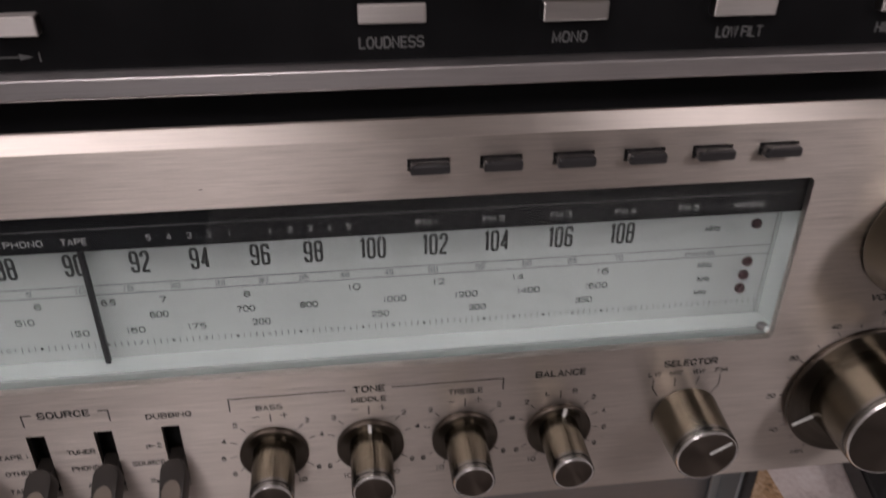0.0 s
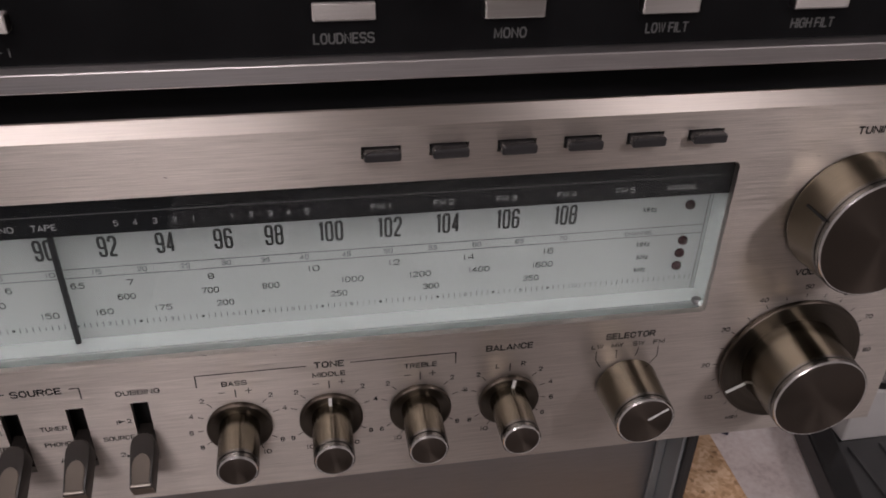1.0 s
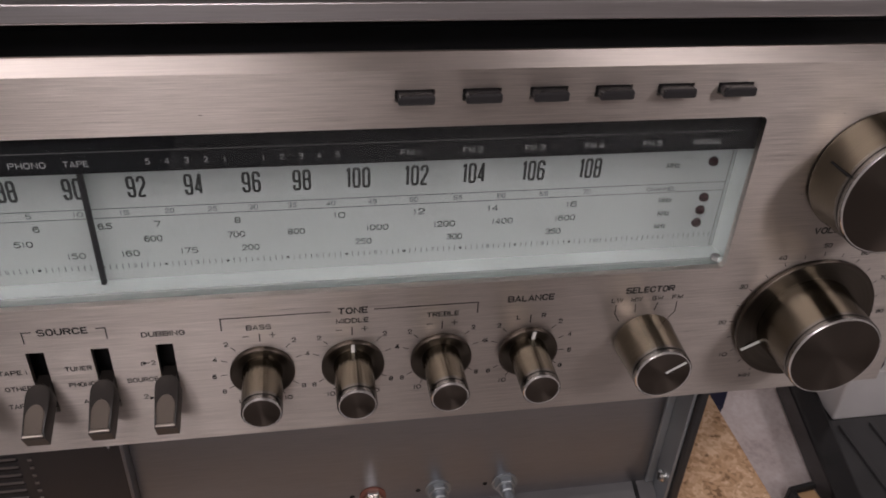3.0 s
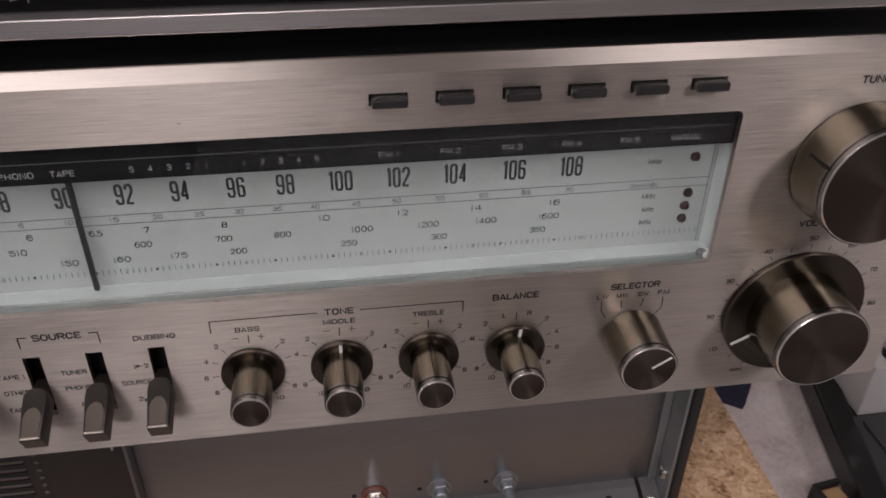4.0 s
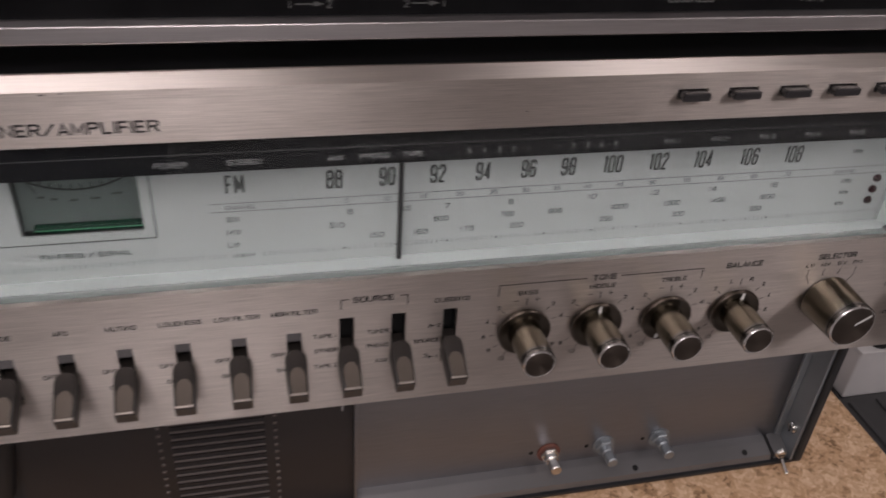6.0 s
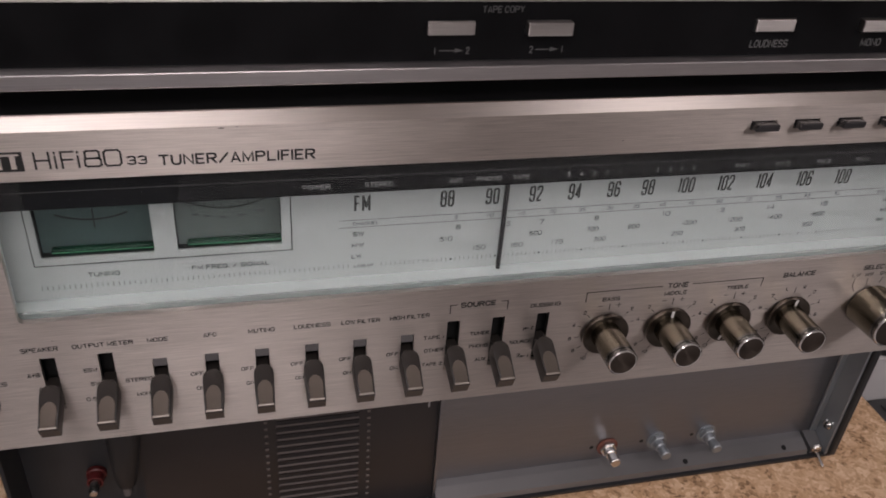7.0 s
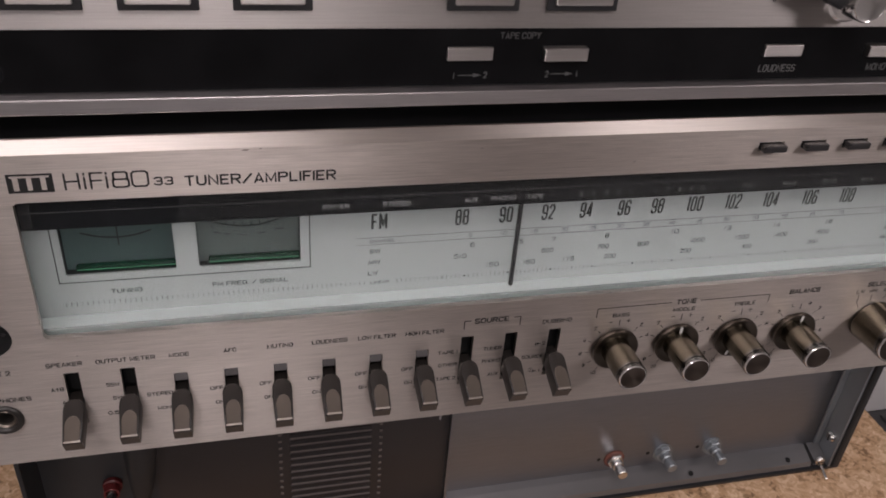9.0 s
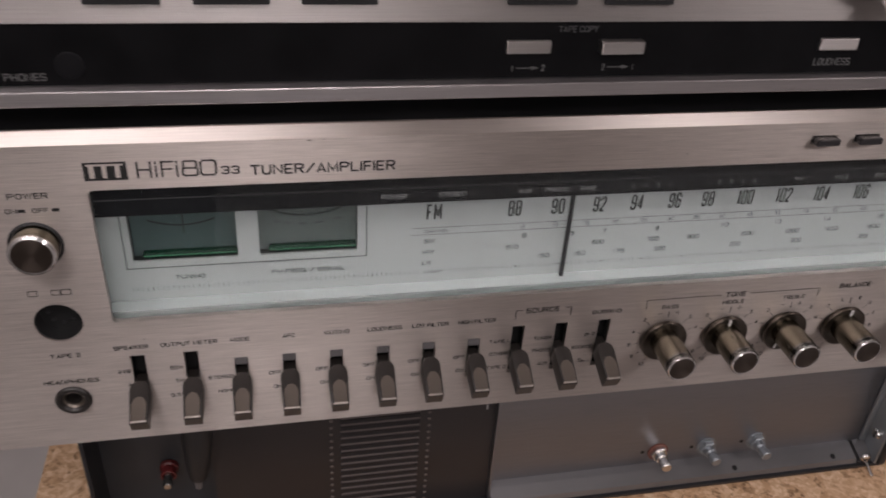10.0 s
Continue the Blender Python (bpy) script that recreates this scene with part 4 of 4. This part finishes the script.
# ---- the amplifier on top ----
def upper_amplifier():
    t = thing("amplifier", "amplifier with black lower strip, silver rim and silver upper front", "amplifier")
    x0, x1 = -300, 262
    part("cabinet", box(x0 + 4, x1 - 4, 12, 330, 96.6, 250, 1.0), CASE, t)
    for x in (-240, 205):
        for y in (60, 290):
            part("foot", lathe([(12, 0), (12, 8), (10.5, 10.1), (0, 10.1)], 24), BLACK, t, "black rubber foot", pose(x * MM, y * MM, 86.4 * MM))
    strip = part("black_strip", box(x0 + 2, x1 - 2, -1, 11.9, 101, 127, 0.2), BLACK_FACE, t, "black anodised control strip")
    part("lower_rim", prism([(-3.6, 98.0), (-4.6, 98.7), (-4.6, 103.3), (-2.2, 104.3), (12, 104.3), (12, 98.0)], x0, x1, 0.3), RIM, t, "satin silver lower rim")
    upper = part("silver_front", box(x0, x1, -1.6, 11.9, 124.2, 250, 0.3), ALU_UP, t, "brushed silver upper front")
    b = finish(box(-8.0, 8.0, 0.0, 6, -2.3, 2.3, 0.5), "push_button", ALU_UP)
    for k, x in enumerate((-68.2, -34.4, 51.8, 95.2, 137.4, 180.6)):
        put("push_button", b, t, Matrix.Translation(Vector((x, -2.4 if k in (0, 2) else -4.2, 115.6)) * MM), "small silver rectangular push button")
    y = -1.08
    for s, x, width in (("LOUDNESS", 51.6, 15.6), ("MONO", 95.0, 8.8), ("LOW FILT", 138.3, 12.2), ("HIGH FILT", 181.0, 13.0)):
        word(s, x, 108.6, width, 2.9, STRIP_INK, strip, y)
    word("TAPE COPY", -50.8, 121.6, 14.5, 2.3, DIM_INK, strip, y)
    word("PHONES", -230.6, 107.2, 12.5, 2.6, STRIP_INK, strip, y)
    for x, a, c in ((-67.6, "1", "2"), (-34.0, "2", "1")):
        word(a, x - 5.6, 107.8, 0.5 if a == "1" else 1.4, 2.5, STRIP_INK, strip, y)
        word(c, x + 5.6, 107.8, 0.5 if c == "1" else 1.4, 2.5, STRIP_INK, strip, y)
        stroke([(x - 4.0, 107.8), (x + 2.0, 107.8)], 0.35, STRIP_INK, strip, y)
        ab = bmesh.new()
        ab.faces.new([ab.verts.new(Vector(p) * MM) for p in ((x + 1.2, y, 107.0), (x + 4.2, y, 107.8), (x + 1.2, y, 108.6))])
        part("printed_arrow", ab, STRIP_INK, strip)
    sharp(part("phones_socket", lathe([(4.6, 0.1), (4.6, 0.25), (4.2, 0.4), (4.0, 0.1), (3.9, 0.12), (0, 0.11)], 32), DIAL_BLACK, t, "black headphone socket", out(-217.0, 110.8, -1.1)))
    for xa, xb in ((-210.0, -187.5), (-177.9, -154.5), (-144.7, -120.6), (-77.6, -53.2), (-43.4, -18.4)):
        k = part("selector_key", box(xa, xb, -3.0, -1.7, 130.4, 147, 0.4), BLACK, t, "silver key in a black frame")
        part("key_top", box(xa + 2.3, xb - 2.3, -4.6, -3.1, 132.6, 145, 0.5), ALU_UP, k)
    kn = new("rotary_knob")
    kn.parent, kn.matrix_basis = t, out(71, 136.6, -1.6, 0)
    kn["label"] = "chrome rotary knob with black pointer bar"
    sharp(part("body", lathe([(9.5, 0), (9.5, 3), (8.6, 4), (7.0, 4.2), (6.6, 13), (6.0, 14), (5.2, 13.6), (0, 13.6)], 48), CHROME, kn))
    part("pointer_bar", box(-21, -5, -6.5, -0.5, 0.5, 9.0, 0.8), BLACK, kn, "", pose(0, 0, 0, 0, 0, -26))
    word("0", 42.0, 134.8, 1.6, 2.6, INK, upper, -1.7)


upper_amplifier()


# ---- the opened chassis below ----
def chassis():
    t = thing("open_chassis", "opened amplifier chassis with bare zinc plate and dark vented board", "amplifier chassis")
    x0, x1, zb, zt, y0 = -250, 197, BENCH + 3.0, -54.0, 24.0
    part("base_plate", box(x0, x1, y0 + 2, 300, zb, zb + 2.0, 0.3), CASE, t, "black base plate")
    for x in (x0 + 25, x1 - 25):
        for y in (60, 270):
            part("foot", lathe([(9, 0), (9, 2.9), (0, 2.9)], 20), BLACK, t, "", pose(x * MM, y * MM, BENCH * MM))
    part("case_side", box(x1 - 4.5, x1, y0, 300, zb + 2.05, zt, 1.2), CASE, t, "black lacquered case side")
    part("case_side", box(x0, x0 + 2.0, y0, 300, zb + 2.05, zt, 0.4), CASE, t, "black lacquered case side")
    part("inner_side", box(x1 - 6.2, x1 - 4.6, y0 + 2, 290, zb + 2.1, zt, 0.3), STEEL_SIDE, t, "bluish zinc side plate")
    part("top_cover", box(x0 + 2.1, x1 - 2.1, 45, 300, zt - 1.6, zt, 0.3), CASE, t)
    part("corner_return", prism([(38.2, zb + 10), (38.2, zt - 2), (39.9, zt - 2), (39.9, zb + 10)], 186.6, x1 - 6.4, 0.4), STEEL_SIDE, t, "bluish zinc corner return")
    part("front_plate", box(-48.5, x1 - 6.4, 40, 41.5, zb + 2.1, zt - 2, 0.2), STEEL, t, "bare zinc front plate")
    part("bottom_ledge", prism([(40, zb + 9.5), (36, zb + 8.2), (29, zb + 5.2), (28, zb + 2.1), (29.4, zb + 2.1), (40, zb + 8.0)], -48.5, 180.0), LEDGE, t, "folded zinc ledge")
    # pots
    for k, x in enumerate((52.2, 82.9, 114.8)):
        p = new("potentiometer")
        p.parent, p.matrix_basis = t, out(x, -141.4, 40, 0)
        p["label"] = "potentiometer with " + ("red-sealed nut and nickel shaft" if k == 0 else "blue-grey plastic shaft")
        sharp(part("washer", lathe([(6.2, 0.05), (6.2, 0.8), (3.5, 0.8)], 24), STEEL_SIDE if k else RED_LAC, p))
        sharp(part("nut", lathe([(5.0, 0.8), (5.0, 3.0), (4.6, 3.4), (3.2, 3.4)], 6), STEEL_SIDE if k else NICKEL, p), 20)
        sharp(part("bushing", lathe([(3.4, 0.8), (3.4, 6.5), (3.0, 7.0), (2.4, 7.0)], 24), NICKEL if k == 0 else STEEL_SIDE, p))
        sharp(part("shaft", lathe([(2.6, 6.0), (2.6, 9.0), (3.0, 9.4), (3.0, 12.9), (2.6, 13.4), (0, 13.4)], 20), NICKEL if k == 0 else STEEL_SIDE, p))
        part("locating_hole", lathe([(1.2, 0.1), (0, 0.1)], 14), VOID, p, "", pose(-9.5 * MM, 0.5 * MM, 0))
    # screws on ledge and side
    def screw(x, y, z, m):
        s = part("screw", lathe([(3.2, 0), (3.2, 0.9), (2.4, 1.9), (0, 2.2)], 20), NICKEL, t, "", m)
        sharp(s)
        part("screw_slot", box(-2.4, 2.4, -0.3, 0.3, 2.0, 2.3), VOID, s)
    side_turn = Matrix.Translation(Vector((x1 - 6.3, 32, -138.6)) * MM) @ Matrix.Rotation(radians(-90), 4, "Y")
    screw(0, 0, 0, side_turn)
    screw(0, 0, 0, out(184.6, -153.4, 28))
    part("bent_pin", prism([(19, zb - 1.0), (19, zb), (26.4, zb + 3.8), (26.4, zb + 2.8)], 185.0, 186.8, 0.3), NICKEL, t, "thin bent steel pin")
    part("ledge_end", prism([(40, zb + 9.5), (29, zb + 5.2), (28.6, zb + 2.1), (40, zb + 2.1)], 182.2, x1 - 6.4), LEDGE, t, "zinc corner of the ledge")
    screw(0, 0, 0, out(-54, -62, 37))
    part("ledge_hole", lathe([(1.6, 0), (0, 0)], 16), VOID, t, "", Matrix.Translation(Vector((165, 31.5, zb + 6.6)) * MM) @ Matrix.Rotation(radians(30), 4, "X"))
    part("ledge_hole", lathe([(1.6, 0), (0, 0)], 16), VOID, t, "", Matrix.Translation(Vector((100, 31.5, zb + 6.6)) * MM) @ Matrix.Rotation(radians(30), 4, "X"))
    # dark board with cooling slots
    b = outline([rect(-194, -50, zb + 2.1, zt - 2)] + [rect(-131, -90, z, z + 1.9, 0.9, 3) for z in [-154 + 4.6 * k for k in range(18)]], 1.5, "vented_board", BOARD, t, "dark brown vented board", 36)
    part("board_backing", box(-194, -50, 39.5, 40.5, zb + 2.1, zt - 2), BOARD, t)
    for k in range(18):
        part("slot_lip", box(-130.6, -90.4, 35.1, 35.95, -152.0 + 4.6 * k, -151.5 + 4.6 * k), LOUVRE, b, "pale edge of a cooling slot")
        for x in (-135.5, -85.5):
            part("pale_peg", box(x - 0.8, x + 0.8, 35.2, 36, -153.6 + 4.6 * k, -152.4 + 4.6 * k, 0.2), PEG, b)
    part("divider_edge", box(-50, -48.6, 33, 44, zb + 2.1, zt - 2, 0.2), STEEL, t, "bare edge of the divider")
    for x, w in ((-155, 16), (-122, 30)):
        part("printed_bar", box(x - w / 2, x + w / 2, 35.9, 35.98, -78, -77.4), DIM_INK, b)
    for z, h in ((-88, 6), (-76, 3)):
        part("printed_bar", box(-55.6, -54.6, 35.9, 35.98, z - h / 2, z + h / 2), GREY_INK, b)
    # left bay with socket and black plug
    part("side_bay", box(x0 + 2.2, -160, 46, 47, zb + 2.1, zt - 2), BAY, t, "dark grey bay plate")
    s = part("red_socket", lathe([(4.6, 0), (4.6, 2), (3.8, 2.6), (3.8, 7), (3.0, 7), (2.4, 3), (0, 3)], 28), RED_SOCKET, t, "red lacquered socket", out(-216.5, -118.5, 45.5))
    sharp(s)
    sharp(part("socket_pin", lathe([(2.3, 3), (2.3, 13), (1.6, 14), (0, 14)], 20), NICKEL, s))
    p = part("black_plug", lathe([(0, -36), (4.2, -36), (5.4, -30), (7.0, -14), (7.8, 2), (7.8, 24), (0, 24)], 32), BLACK, t, "black moulded plug hanging from its lead", pose(-199.0 * MM, 34 * MM, -80 * MM, 0, 4, 0))
    sharp(p)
    sharp(part("plug_pin", lathe([(0, -44), (1.8, -43.5), (2.2, -36), (0, -35.9)], 16), LEVER_BLOCK, p))


chassis()


# ---- right of the bench ----
def beyond():
    t = thing("black_case", "black flat case with ribbed dark top beside the bench", "equipment case")
    part("body", box(692, 1250, -350, 880, -858, -606, 3.0), BLACK, t)
    b = bmesh.new()
    q = [(616, -350), (621, 335), (670, 556), (708, 556), (656, 335), (652, -350)]
    lo = [b.verts.new(Vector((x, y, -636)) * MM) for x, y in q]
    hi = [b.verts.new(Vector((x, y, -596)) * MM) for x, y in q]
    for k in range(6):
        b.faces.new((lo[k], lo[(k + 1) % 6], hi[(k + 1) % 6], hi[k]))
    b.faces.new(lo[::-1])
    b.faces.new(hi)
    bmesh.ops.recalc_face_normals(b, faces=b.faces[:])
    bmesh.ops.bevel(b, geom=b.edges[:], offset=4 * MM, segments=2, profile=0.5, affect="EDGES")
    part("rail", b, GLOSS_BLACK, t, "glossy black edge rail")
    part("top", box(658, 1250, -350, 458, -605.5, -600, 1.0), SLATE, t, "dark ribbed top")
    for k in range(11):
        part("rib", box(690 + 44 * k, 696 + 44 * k, -340, 446, -599.8, -596, 1.0), SLATE, t)
    g = thing("grey_box", "pale grey lacquered box resting on the black case", "box")
    part("body", box(694, 1240, 462, 880, -605.8, -526, 3.0), GREYBOX, g)
    part("lid", box(692, 1243, 459, 883, -525.8, -520, 1.5), GREYBOX, g)
    c = thing("chrome_knob", "chrome knob with a black foot on the grey box", "knob", at=(0.728, 0.478, -0.52))
    sharp(part("foot", lathe([(0, 0.1), (15, 0.1), (15.5, 3), (14.5, 9), (0, 9)], 32), BLACK, c, "black plastic foot"))
    sharp(part("cap", lathe([(14, 9.1), (15.5, 12), (14.5, 18), (10.5, 24), (10.0, 30), (11.0, 36), (9, 41), (0, 42.5)], 40), CHROME, c, "polished chrome cap"))
    v = thing("navy_box", "thin navy blue box lying askew on the pale stone slab", "box")
    turn = pose(0.574, 0.524, 0, 0, 0, -35.6)
    part("body", box(-118, 0, 0, 170, -639.8, -632, 1.5), NAVY, v, "", turn)
    part("lid", box(-119, 1, -1, 171, -631.8, -627, 1.5), NAVY, v, "", turn)
    # pale floor built as a raised slab on legs, so it catches more light
    p = thing("raised_floor", "clouded pinkish-grey stone floor, raised on legs to catch more light", "table")
    part("floor_slab", box(265, 690, -120, 1050, -668, -640, 3.0), STONE, p)
    for x in (300, 655):
        for y in (-80, 1010):
            part("leg", box(x - 18, x + 18, y - 18, y + 18, -860, -668.2, 2.0), GREYBOX, p)
    w = thing("wood_block", "light wooden block with a dark edge on the stone slab", "block")
    turn = pose(0.579, 0.366, 0, 0, 0, 8)
    part("block", box(5, 34, -40, -6, -639.8, -610, 3.0), WOOD, w, "", turn)
    part("dark_edge", box(0, 36, -5.6, 0, -639.8, -604, 1.0), BLACK, w, "", turn)
    part("dark_edge", box(0, 4.6, -40, -6, -639.8, -604, 1.0), BLACK, w, "", turn)


beyond()
write_words()
